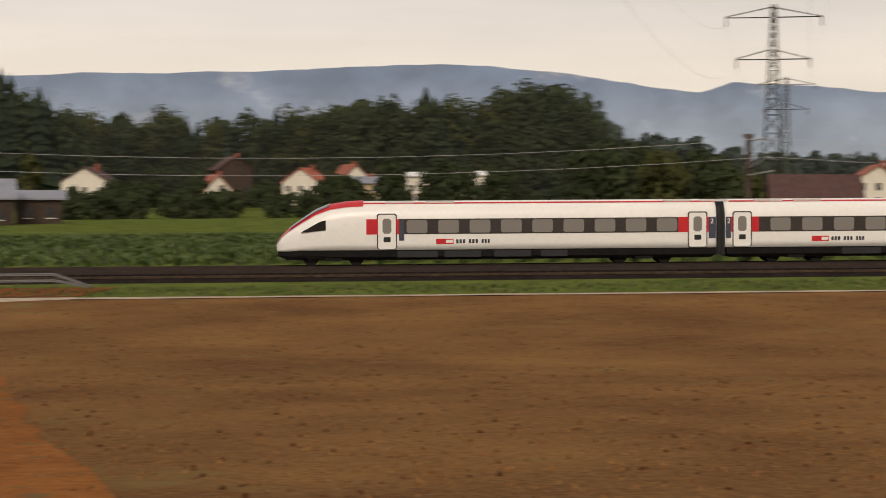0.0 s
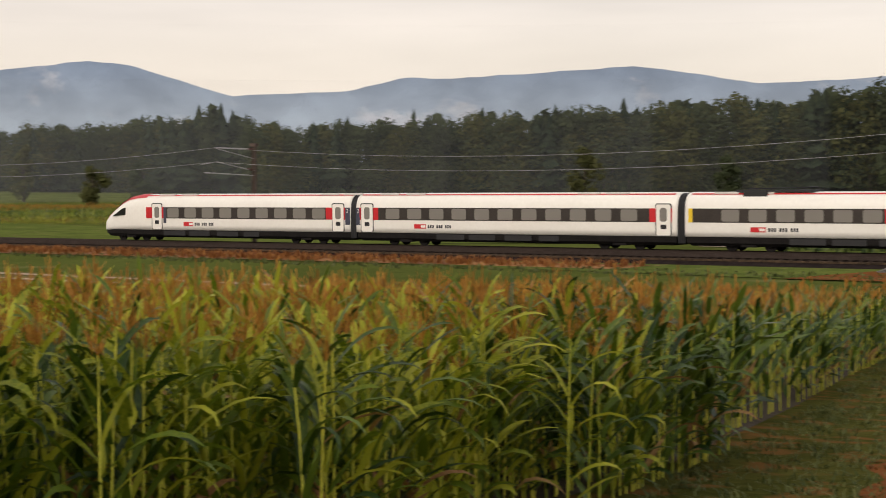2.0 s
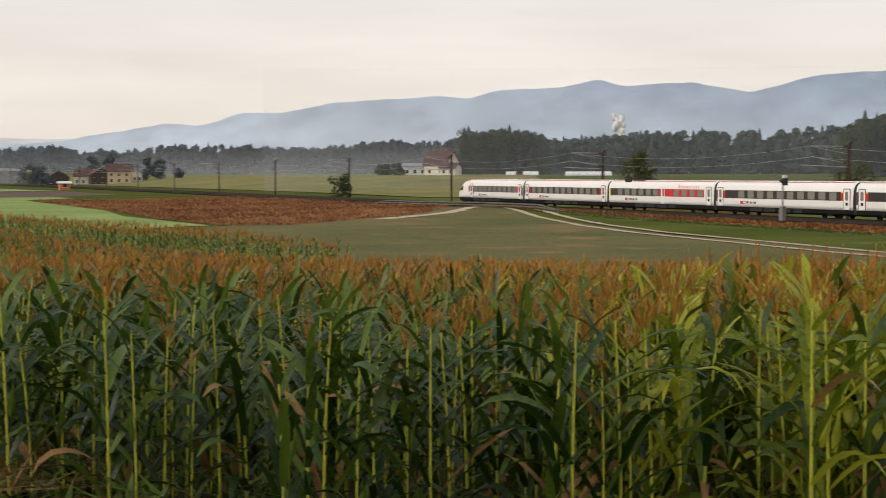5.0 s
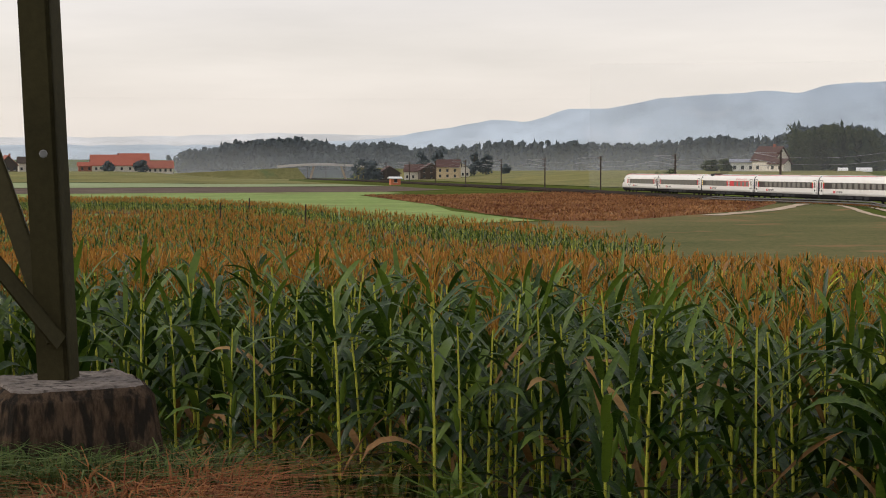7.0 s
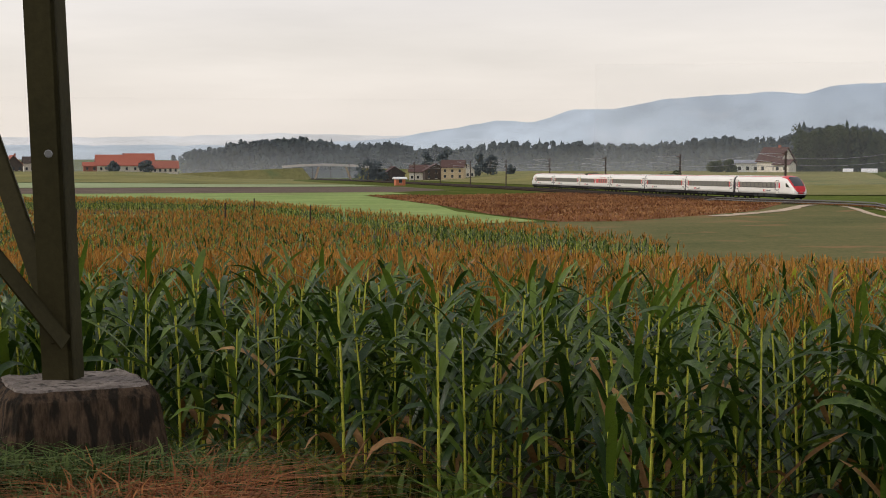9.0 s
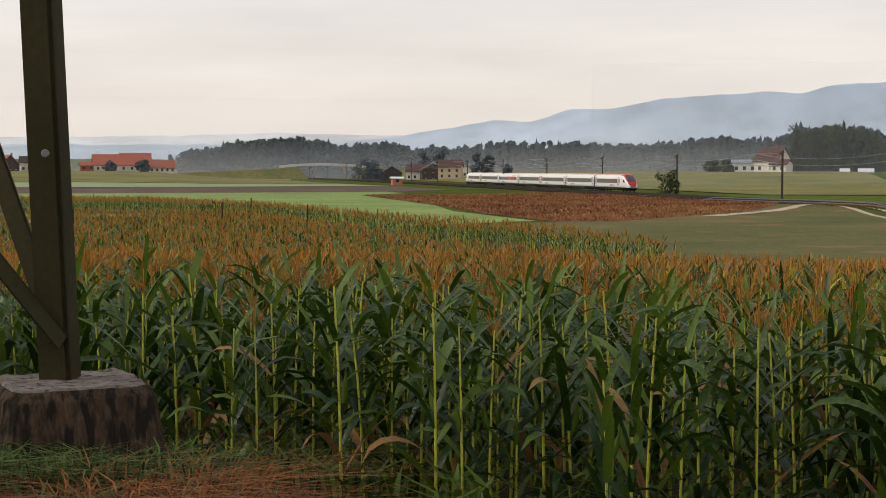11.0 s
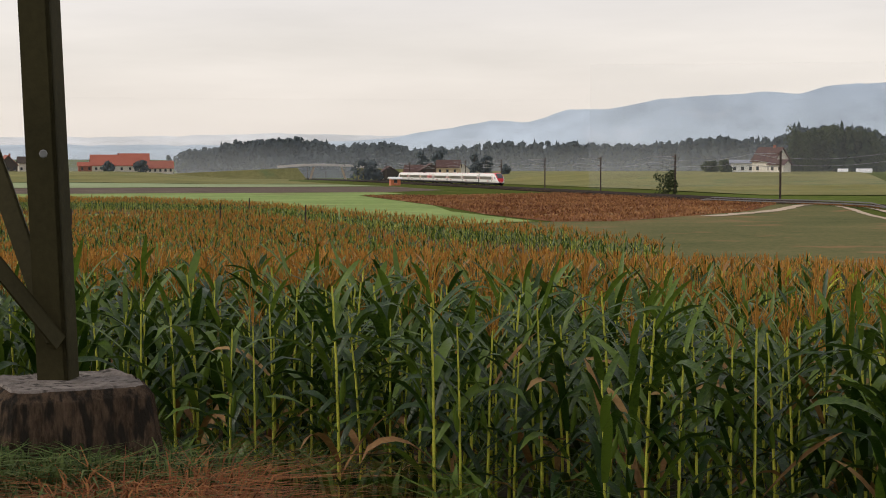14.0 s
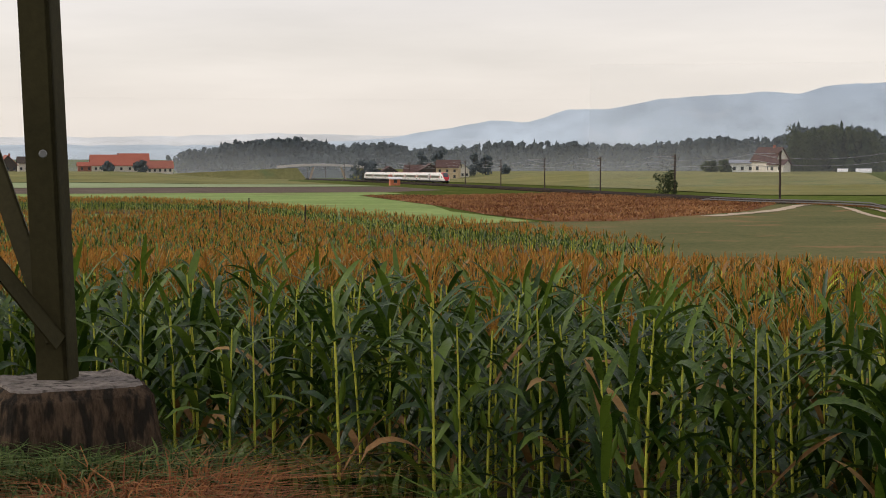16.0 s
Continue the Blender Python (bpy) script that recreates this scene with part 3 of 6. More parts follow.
for x in along(-63.0, -420, 0.7):
    for o in (0.0, -4.2):
        c = (x, track_y(x) + o, rail_z(x))
        rest.box((c[0] - 0.13, c[1] - 1.3, c[2] - 0.3), (c[0] + 0.13, c[1] + 1.3, c[2] - 0.18))
tagged(part("sleepers_far", rest, SLEEPER, bed), kind="stuff")


def make_mast():
    m = thing("catenary_mast", "brown steel railway mast with a cantilever arm", "catenary mast", "masts along the line")
    part("pole", Shape().box((-0.16, -0.14, -1.2), (-0.1, 0.14, 7.7)).box((0.1, -0.14, -1.2), (0.16, 0.14, 7.7)).box((-0.1, -0.02, -1.2), (0.1, 0.02, 7.7)), RUSTSTEEL, m)
    part("footing", Shape().box((-0.35, -0.35, -1.4), (0.35, 0.35, -0.75)), CONCRETE, m, "concrete footing")
    arm = Shape().tube((0, -0.1, 7.5), (0, -4.7, 7.55), 0.045).tube((0, -0.1, 5.7), (0, -4.6, 6.42), 0.045).tube((0, -0.1, 6.7), (0, -4.7, 7.5), 0.03)
    part("cantilever", arm, WIRE, m, "thin steel cantilever tubes")
    arm2 = Shape().tube((0, -4.6, 6.42), (0, -6.4, 6.2), 0.025).tube((0, -0.1, 5.3), (0, -6.0, 5.55), 0.045)
    part("cantilever", arm2, WIRE, m, "lower steel registration arm")
    for z, up in ((7.5, 0.0), (5.75, 0.1)):
        part("insulator", Shape().tube((0, -0.2, z), (0, -0.75, z + up), 0.09, n=8), TILEBROWN, m, "brown ribbed insulator")
    part("cap", Shape().box((-0.3, -0.2, 7.7), (0.3, 0.2, 7.95)), RUSTSTEEL, m, "transverse head bracket")
    return m


MASTS = [26.2 - 57.8 * k for k in range(-2, 20)]
first_mast = None
for x in MASTS:
    at = pose(x, track_y(x) + 4.7, rail_z(x))
    if first_mast is None:
        first_mast = make_mast()
        first_mast.matrix_basis = at
    else:
        copy_thing(first_mast, at)


def make_wires():
    for k, (o, high, sag) in enumerate(((0.0, 7.55, 1.1), (0.0, 6.4, 1.0))):
        s = Shape()
        for a, b in zip(MASTS, MASTS[1:]):
            n = 10 if sag > 0.5 else 2
            pts = []
            for i in range(n + 1):
                u = i / n
                x = a + (b - a) * u
                pts.append((x, track_y(x) + o, rail_z(x) + high - sag * 4 * u * (1 - u)))
            for p, q in zip(pts, pts[1:]):
                s.tube(p, q, 0.011, n=3, caps=False)
        tagged(new("overhead_wire", s.mesh("overhead_wire", WIRE)), "thin pale overhead line wire over the track", "overhead wire", "overhead wires")


make_wires()


def make_guard_rail(x0, x1, y):
    g = thing("guard_rail", "low grey steel guard rail with sloped ends beside the culvert", "guard rail")
    n = 9
    xs = [x0 + (x1 - x0) * k / n for k in range(n + 1)]
    zs = [float(ground_z(x, y(x))) for x in xs]
    for h in (0.75, 0.42):
        for k in range(n):
            ha = 0.05 if k == 0 else h
            hb = 0.05 if k == n - 1 else h
            a, b = (xs[k], y(xs[k]), zs[k] + ha), (xs[k + 1], y(xs[k + 1]), zs[k + 1] + hb)
            # a folded beam: its middle stands back between two ribs
            profile = ((0.0, -0.075), (-0.04, -0.055), (-0.04, -0.025), (0.0, 0.0), (-0.04, 0.025), (-0.04, 0.055), (0.0, 0.075), (0.03, 0.075), (0.03, -0.075))
            s = Shape().loft([[(p[0], p[1] + o, p[2] + u) for o, u in profile] for p in (a, b)])
            part("rail_bar", s, GUARDSTEEL, g)
    for k in range(1, n):
        part("post", Shape().box((xs[k] - 0.05, y(xs[k]) + 0.05, zs[k] - 0.3), (xs[k] + 0.05, y(xs[k]) + 0.14, zs[k] + 0.72)), RUSTSTEEL, g)


make_guard_rail(-30.5, -12.8, lambda x: 86.6)
make_guard_rail(-268, -190, lambda x: track_y(x) - 8.2)


def make_signal(x, y):
    z = float(ground_z(x, y))
    g = thing("railway_signal", "slim grey railway signal mast with a dark head", "railway signal", place=pose(x, y, z))
    part("footing", Shape().box((-0.5, -0.4, -0.3), (0.5, 0.4, 0.45)), CONCRETE, g, "pale concrete footing")
    part("mast", Shape().tube((0, 0, 0.3), (0, 0, 4.6), 0.1, 0.08, 8), STEEL, g)
    part("cabinet", Shape().box((-0.32, -0.2, 0.5), (0.28, 0.2, 1.9)), STEEL, g, "light grey cabinet")
    part("head", Shape().box((0.1, -0.22, 4.0), (0.75, 0.1, 4.7)).tube((0.25, -0.24, 4.35), (0.25, -0.5, 4.4), 0.1, n=8), BLACK, g, "black signal head")
    part("lamp_hood", Shape().box((0.25, -0.24, 4.72), (0.6, 0.1, 5.0)), POLYTUNNEL, g, "white top board")


make_signal(-139.5, 90.4)


# ---- the train ----
CAR, GAP = 26.97, 0.55
PROFILE = [(1.37, 0.95), (1.415, 1.35), (1.415, 2.3), (1.39, 2.85), (1.33, 3.2), (1.17, 3.52), (0.85, 3.76), (0.4, 3.85)]


def ring_at(x, wide=1.0, top=3.88, bottom=0.95):
    k = (top - bottom) / (3.88 - 0.95)
    right = [(x, y * wide, bottom + (z - 0.95) * k) for y, z in PROFILE]
    return right + [(x, -p[1], p[2]) for p in reversed(right)]


def rounded_plate(s, x0, x1, z0, z1, y, thick, cut=0.08, slot=0):
    """A plate in the wall's plane with cut corners; y < 0 is the side towards the fields."""
    c = min(cut, (x1 - x0) / 3, (z1 - z0) / 3)
    o = [(x0 + c, z0), (x1 - c, z0), (x1, z0 + c), (x1, z1 - c), (x1 - c, z1), (x0 + c, z1), (x0, z1 - c), (x0, z0 + c)]
    d = thick if y > 0 else -thick
    a, b = [(x, y, z) for x, z in o], [(x, y + d, z) for x, z in o]
    rings = [a, b] if y < 0 else [b, a]
    s.loft(rings, slot)
    return s


def wall_plate(name, x0, x1, z0, z1, material, parent, label="", proud=0.004, cut=0.0, sides=(-1, 1)):
    for side in sides:
        s = Shape()
        rounded_plate(s, x0, x1, z0, z1, side * (1.412 + proud), 0.012, cut)
        part(name, s, material, parent, label)


def make_door(car, x0, x1):
    for side in (-1, 1):
        s = Shape()
        rounded_plate(s, x0 - 0.07, x1 + 0.07, 0.98, 3.12, side * 1.416, 0.012, 0.1)
        door = part("door", s, BLACK, car, "entrance door with a black rubber outline")
        s = Shape()
        rounded_plate(s, x0, x1, 1.0, 3.05, side * 1.424, 0.014, 0.08)
        part("door_leaf", s, WHITE, door)
        s = Shape()
        rounded_plate(s, (x0 + x1) / 2 - 0.26, (x0 + x1) / 2 + 0.26, 1.92, 2.82, side * 1.434, 0.014, 0.12)
        part("door_window", s, PANE, door)
        s = Shape()
        rounded_plate(s, (x0 + x1) / 2 - 0.2, (x0 + x1) / 2 + 0.22, 1.42, 1.72, side * 1.434, 0.014, 0.03)
        part("step_panel", s, BLACK, door, "small dark square panel")


def make_bogie(car, x):
    b = part("bogie", Shape().box((x - 1.6, -1.1, 0.42), (x + 1.6, -0.95, 0.72)).box((x - 1.6, 0.95, 0.42), (x + 1.6, 1.1, 0.72)).box((x - 0.5, -1.2, 0.3), (x + 0.5, 1.2, 0.62))
             .box((x - 1.75, -1.15, 0.5), (x - 0.95, -0.98, 0.85)).box((x + 0.95, -1.15, 0.5), (x + 1.75, -0.98, 0.85)), UNDER, car, "dark sooty bogie frame")
    for dx in (-1.35, 1.35):
        for side in (-1, 1):
            part("wheel", Shape().tube((x + dx, side * 0.68, 0.45), (x + dx, side * 0.82, 0.45), 0.45, n=18).tube((x + dx, side * 0.8, 0.45), (x + dx, side * 1.02, 0.45), 0.16, n=10), UNDER, b)


def base_car(label, x0, x1):
    car = thing("train_carriage", label, "train carriage", "carriages of the express train")
    return car


def underframe(car, x0, x1):
    s = Shape()
    rings = []
    for x in (x0, x0 + 0.3, x1 - 0.3, x1):
        e = 0.15 if x in (x0, x1) else 0.0
        rings.append([(x, 1.33, 0.96), (x, 1.3, 0.55), (x, 1.05, 0.34 + e), (x, -1.05, 0.34 + e), (x, -1.3, 0.55), (x, -1.33, 0.96)])
    s.loft(rings)
    part("underframe", s, UNDER, car, "dark skirted underframe")
    for a, b in ((7.2, 9.6), (10.0, 12.2), (13.0, 15.2), (15.8, 17.4)):
        for side in (-1, 1):
            part("equipment_cover", Shape().box((a, side * 1.315 - 0.02, 0.5), (b, side * 1.315 + 0.02, 0.88)), BLACK, car, "flush dark equipment cover")


def roof_trim(car, x0, x1):
    for side in (-1, 1):
        s = Shape()
        s.add([(x0, side * 0.98, 3.69), (x1, side * 0.98, 3.69), (x1, side * 0.88, 3.76), (x0, side * 0.88, 3.76)], [(0, 1, 2, 3) if side < 0 else (3, 2, 1, 0)])
        s.add([(x0, side * 0.98, 3.70), (x1, side * 0.98, 3.70), (x1, side * 0.88, 3.77), (x0, side * 0.88, 3.77)], [(0, 1, 2, 3) if side < 0 else (3, 2, 1, 0)])
        part("roof_stripe", s, RED, car, "thin red stripe along the roof edge")
    for a in (1.6, 4.0, 18.4, 20.6):
        for side in (-1, 1):
            part("roof_grille", Shape().box((x0 + a, side * 0.85 - 0.1, 3.72), (x0 + a + 1.7, side * 0.85 + 0.1, 3.84)), ROOFGREY, car, "pale roof grille")


def lettering(car, x, side=-1):
    """The operator's mark: a red block, a white arrow shape and plain dark bars."""
    for side in (-1, 1):
        d = side
        x1 = x if side < 0 else x + 3.4
        step = 1 if side < 0 else -1
        s = Shape()
        a, b = sorted((x1, x1 + step * 1.05))
        rounded_plate(s, a, b, 1.28, 1.6, d * 1.418, 0.006, 0.0)
        mark = part("emblem", s, RED, car, "red emblem block")
        s = Shape()
        c = x1 + step * 0.8
        s.box((c - 0.2, d * 1.427 - 0.003, 1.35), (c + 0.2, d * 1.427 + 0.003, 1.53))
        part("emblem_arrow", s, WHITE, mark)
        for k, w in enumerate((0.6, 0.6, 0.55)):
            s = Shape()
            a = x1 + step * (1.2 + k * 0.76)
            for j in range(3):
                p, q = sorted((a + step * w * j / 3, a + step * (w * j / 3 + w * 0.24)))
                rounded_plate(s, p, q, 1.32, 1.56, d * 1.418, 0.005, 0.02)
            part("lettering_bar", s, GREYBAR, car, "dark lettering drawn as bars")


def window_row(car, x0, x1, first, count, pitch, material=DARKBAND, wide=1.24):
    wall_plate("window_band", x0, x1, 1.88, 2.79, material, car, "dark band round the windows" if material is DARKBAND else "red band round the windows")
    for k in range(count):
        a = first + k * pitch
        wall_plate("window", a, a + wide, 1.95, 2.72, PANE, car, "tinted window pane", 0.014, 0.09)


def gangway(car, x):
    s = Shape()
    rings = []
    for k in range(5):
        w = 0.95 if k % 2 == 0 else 0.9
        rings.append(ring_at(x + GAP * k / 4, w, 3.82 if k % 2 == 0 else 3.75, 0.5))
    s.loft(rings)
    part("gangway", s, BLACK, car, "black folded rubber gangway")


def numeral(car, x):
    c = bpy.data.curves.new("class_number", "FONT")
    c.body, c.size, c.extrude, c.align_x = "2", 0.42, 0.003, "CENTER"
    for side in (-1, 1):
        ob = new("class_number", c)
        ob.parent = car
        ob.matrix_basis = pose(x, side * 1.432, 2.4, 90, 0, 0 if side < 0 else 180)
        c.materials.clear()
        c.materials.append(WHITE)


def make_cab_car(label):
    car = base_car(label, 0, CAR - GAP)
    x1 = CAR - GAP
    tops = [(0.02, 1.32, 0.42), (0.12, 1.5, 0.6), (0.35, 1.85, 0.74), (0.8, 2.25, 0.84), (1.5, 2.75, 0.91), (2.35, 3.3, 0.955), (3.2, 3.66, 0.98), (4.2, 3.83, 0.995), (5.2, 3.88, 1.0)]
    s = Shape()
    rings = [ring_at(x, w, top, 0.9 if x < 1 else 0.95) for x, top, w in tops] + [ring_at(x, 1.0) for x in (9.0, 14, 20, x1 - 0.2)] + [ring_at(x1, 0.985, 3.86)]
    s.loft(rings)
    part("body", s, WHITE, car, "cream-white rounded body shell", smooth=True)
    # red hood over the nose
    s = Shape()
    lines = []
    for x, top, w in tops:
        k = (top - 0.92) / (3.88 - 0.95)
        half = [(1.17, 3.545), (0.85, 3.785), (0.4, 3.88)]
        row = [(x - 0.012, y * w, 0.93 + (z - 0.95) * k + 0.012) for y, z in half]
        lines.append(row + [(a, -b, c) for a, b, c in reversed(row)])
    s.loft(lines, closed=False, caps=False)
    s.add([lines[0][0], lines[0][-1], (0.0, -0.5, 1.0), (0.0, 0.5, 1.0)], [(0, 1, 2, 3)])
    part("red_hood", s, RED, car, "red painted nose and hood", smooth=True)
    s = Shape()
    rows = []
    for x, top, w in tops[3:7]:
        k = (top - 0.92) / (3.88 - 0.95)
        rows.append([(x - 0.03, b * w, 0.94 + (z - 0.95) * k + 0.03) for b, z in ((0.95, 3.73), (0.5, 3.87), (0.0, 3.9), (-0.5, 3.87), (-0.95, 3.73))])
    s.loft(rows, closed=False, caps=False)
    part("windscreen", s, SCREEN, car, "large dark curved windscreen", smooth=True)
    for side in (-1, 1):
        part("headlight", Shape().tube((-0.06, side * 0.42, 1.18), (0.2, side * 0.42, 1.2), 0.11, n=10), PANE, car, "round headlight")
        s = Shape()
        y = side * 1.34
        a = [(1.45, y, 2.02), (2.95, y, 2.14), (2.95, y, 2.74), (2.6, y, 2.66)]
        b = [(p[0], p[1] + side * 0.07, p[2]) for p in a]
        s.loft([a, b] if side < 0 else [b, a])
        part("cab_window", s, SCREEN, car, "dark wedge-shaped cab side window")
    s = Shape()
    rings = []
    for x, w, low in ((0.1, 0.55, 0.6), (0.6, 0.8, 0.4), (1.6, 0.95, 0.35), (3.0, 1.0, 0.34)):
        rings.append([(x, 1.3 * w, 0.97), (x, 1.25 * w, 0.6), (x, 1.0 * w, low), (x, -1.0 * w, low), (x, -1.25 * w, 0.6), (x, -1.3 * w, 0.97)])
    s.loft(rings)
    part("nose_skirt", s, UNDER, car, "dark lower apron under the nose")
    underframe(car, 3.0, x1)
    roof_trim(car, 4.9, x1)
    wall_plate("door_panel", 5.35, 7.35, 1.88, 2.79, RED, car, "red panel beside the door")
    make_door(car, 6.05, 7.1)
    wall_plate("coach_panel", 7.3, 7.6, 1.5, 2.79, BLUE, car, "navy panel", 0.006)
    window_row(car, 7.6, 24.1, 7.75, 9, 1.88)
    wall_plate("door_panel", 24.1, 25.95, 1.88, 2.79, RED, car, "red panel beside the door")
    make_door(car, 24.75, 25.8)
    wall_plate("end_panel", 25.95, 26.4, 1.5, 2.79, BLUE, car, "navy end panel", 0.006)
    numeral(car, 26.15)
    lettering(car, 9.5)
    make_bogie(car, 3.4)
    make_bogie(car, 22.0)
    gangway(car, x1)
    return car


def make_mid_car(label, kind):
    car = base_car(label, 0, CAR - GAP)
    x1 = CAR - GAP
    s = Shape()
    s.loft([ring_at(0, 0.985, 3.86)] + [ring_at(x, 1.0) for x in (0.2, 6, 13, 20, x1 - 0.2)] + [ring_at(x1, 0.985, 3.86)])
    part("body", s, WHITE, car, "cream-white rounded body shell", smooth=True)
    underframe(car, 0.1, x1 - 0.1)
    roof_trim(car, 0.3, x1 - 0.3)
    make_bogie(car, 4.4)
    make_bogie(car, x1 - 4.4)
    gangway(car, x1)
    if kind == "restaurant":
        wall_plate("first_class_stripe", 0.25, 0.55, 1.88, 2.79, YELLOW, car, "yellow end stripe", 0.006)
        window_row(car, 0.55, 13.4, 2.6, 6, 1.88)
        window_row(car, 13.4, 24.3, 17.2, 4, 1.88, RED)
        for side in (-1, 1):
            s = Shape()
            rounded_plate(s, 14.0, 14.9, 1.0, 3.05, side * 1.418, 0.012, 0.08)
            d = part("service_door", s, WHITE, car, "narrow white service door")
            s = Shape()
            rounded_plate(s, 14.35, 14.8, 1.92, 2.8, side * 1.428, 0.012, 0.08)
            part("door_window", s, PANE, d)
        make_door(car, 24.85, 25.9)
        lettering(car, 4.6)
        c = bpy.data.curves.new("restaurant_lettering", "FONT")
        c.body, c.size, c.extrude, c.space_character, c.shear, c.align_x = "Restaurant", 0.62, 0.004, 1.75, 0.25, "CENTER"
        c.materials.append(RED)
        for side in (-1, 1):
            ob = new("restaurant_lettering", c)
            ob.parent = car
            ob.matrix_basis = pose(20.6, side * 1.405, 2.9, 90 - 10, 0, 0 if side < 0 else 180)
            tagged(ob, "red lettering reading Restaurant")
        s = Shape().box((3.4, -0.9, 3.84), (8.6, 0.9, 3.97)).box((4.0, -1.12, 3.5), (5.6, -0.9, 3.9)).tube((4.2, -0.6, 4.05), (8.2, -0.6, 4.12), 0.04).tube((4.2, 0.6, 4.05), (8.2, 0.6, 4.12), 0.04).tube((8.2, -0.8, 4.14), (8.2, 0.8, 4.14), 0.05)
        part("pantograph", s, BLACK, car, "folded black pantograph in its roof well")
    else:
        yellow = kind == "first"
        wall_plate("door_panel", 0.35, 2.05, 1.88, 2.79, RED, car, "red panel beside the door")
        make_door(car, 0.5, 1.55)
        wall_plate("end_panel", 0.02, 0.35, 1.5, 2.79, BLUE, car, "navy end panel", 0.006)
        wall_plate("door_panel", 24.4, 26.05, 1.88, 2.79, RED, car, "red panel beside the door")
        make_door(car, 24.9, 25.95)
        if yellow:
            wall_plate("first_class_stripe", 1.65, 2.05, 2.66, 2.79, YELLOW, car, "yellow first-class stripe", 0.008)
            wall_plate("first_class_stripe", 24.4, 24.8, 2.66, 2.79, YELLOW, car, "yellow first-class stripe", 0.008)
            window_row(car, 2.05, 24.4, 4.9, 10, 1.95)
        else:
            window_row(car, 2.05, 24.4, 2.75, 11, 1.95)
            numeral(car, 0.2)
        lettering(car, 5.3)
        if kind == "first_roof":
            part("roof_aerial", Shape().box((20.5, -0.6, 3.86), (21.6, 0.6, 4.1)), BLACK, car, "dark roof equipment box")
    return car


TRAIN = [
    (make_cab_car("cream-white driving carriage with a red pointed nose"), False),
    (make_mid_car("cream-white second-class carriage with red door panels", "second"), False),
    (make_mid_car("cream-white restaurant carriage with a red window band", "restaurant"), False),
    (make_mid_car("cream-white first-class carriage with yellow-tipped door panels", "first"), False),
    (make_mid_car("cream-white first-class carriage with a dark roof box", "first"), False),
    (make_mid_car("cream-white second-class carriage with red door panels", "second"), False),
    (make_cab_car("cream-white rear driving carriage with a red pointed nose"), True)]


def nose_x(t):
    return -(3.656 + 49.025 * t - 0.1483 * t * t)


def car_pose(x_front, turned):
    """The pose of a carriage whose leading end is at x_front, its ends on the line."""
    a, b = x_front, x_front + CAR
    ya, yb, za, zb = track_y(a), track_y(b), rail_z(a), rail_z(b)
    turn = math.degrees(math.atan2(yb - ya, b - a))
    slope = math.degrees(math.atan2(zb - za, b - a))
    if turned:
        return pose(b, yb, zb, 0, slope, turn + 180)
    return pose(a, ya, za, 0, -slope, turn)


def motions():
    for k, (car, turned) in enumerate(TRAIN):
        walk(car, [(t, car_pose(nose_x(t) + k * CAR, turned)) for t in [0.5 * i for i in range(33)]])


# ---- hills and woods ----
def make_hills(name, skyline, far, material, label, rough):
    """A long ridge: its skyline by heading and rise, in degrees, with small knolls of its own."""
    heads = np.array([p[0] for p in skyline], float)
    rises = np.array([p[1] for p in skyline], float)
    s = Shape()
    rows = []
    n = 700
    for i in range(n + 1):
        a = heads[0] + (heads[-1] - heads[0]) * i / n
        el = float(np.interp(a, heads, rises)) + rough * noise.fractal((a * 0.9, 1.7, 0.3), 0.9, 2.1, 6)
        top = EYE + far * math.tan(radians(el))
        for d, z in ((1.0, -60.0), (1.0, top * 0.35), (1.02, top * 0.7), (1.04, top)):
            rows.append((-far * d * math.sin(radians(a)), far * d * math.cos(radians(a)), z if z < 0 else EYE + (z - EYE) * d))
    s.add(rows, [(4 * i + k, 4 * i + k + 1, 4 * i + k + 5, 4 * i + k + 4) for i in range(n) for k in range(3)])
    tagged(new(name, s.mesh(name, material, True)), label, "hills", kind="structure")


RIDGE = [(-60, 2.4), (-26, 2.7), (-18.8, 3.14), (-16.4, 3.4), (-14.6, 3.45), (-13.7, 3.56), (-12.6, 3.18), (-11.6, 3.3), (-9.9, 3.55), (-8, 3.9), (-4, 4.2), (-2, 4.15), (2.6, 3.9), (8.4, 3.75),
         (10.8, 3.62), (13.9, 3.7), (17, 3.3), (19.7, 3.06), (23.4, 2.95), (27.6, 3.58), (30.9, 3.36), (34, 3.15), (35.7, 3.2), (37.5, 2.75), (41.5, 2.55), (44.9, 3.55), (46.3, 3.73), (50, 3.3), (52, 3.05),
         (55.9, 2.83), (58.2, 2.24), (60.2, 2.6), (60.9, 2.55), (62.5, 2.48), (63.4, 2.72), (64.6, 2.45), (66.9, 2.35), (67.8, 2.07), (69, 2.13), (72.5, 1.92), (74.3, 1.6), (75.7, 1.56), (77.2, 1.1),
         (78.4, 1.18), (81.8, 0.58), (86, 0.3), (130, 0.3)]
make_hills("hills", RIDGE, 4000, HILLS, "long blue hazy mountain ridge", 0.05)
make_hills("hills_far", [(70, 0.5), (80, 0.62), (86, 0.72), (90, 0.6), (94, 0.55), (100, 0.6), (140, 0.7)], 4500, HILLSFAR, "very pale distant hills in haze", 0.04)


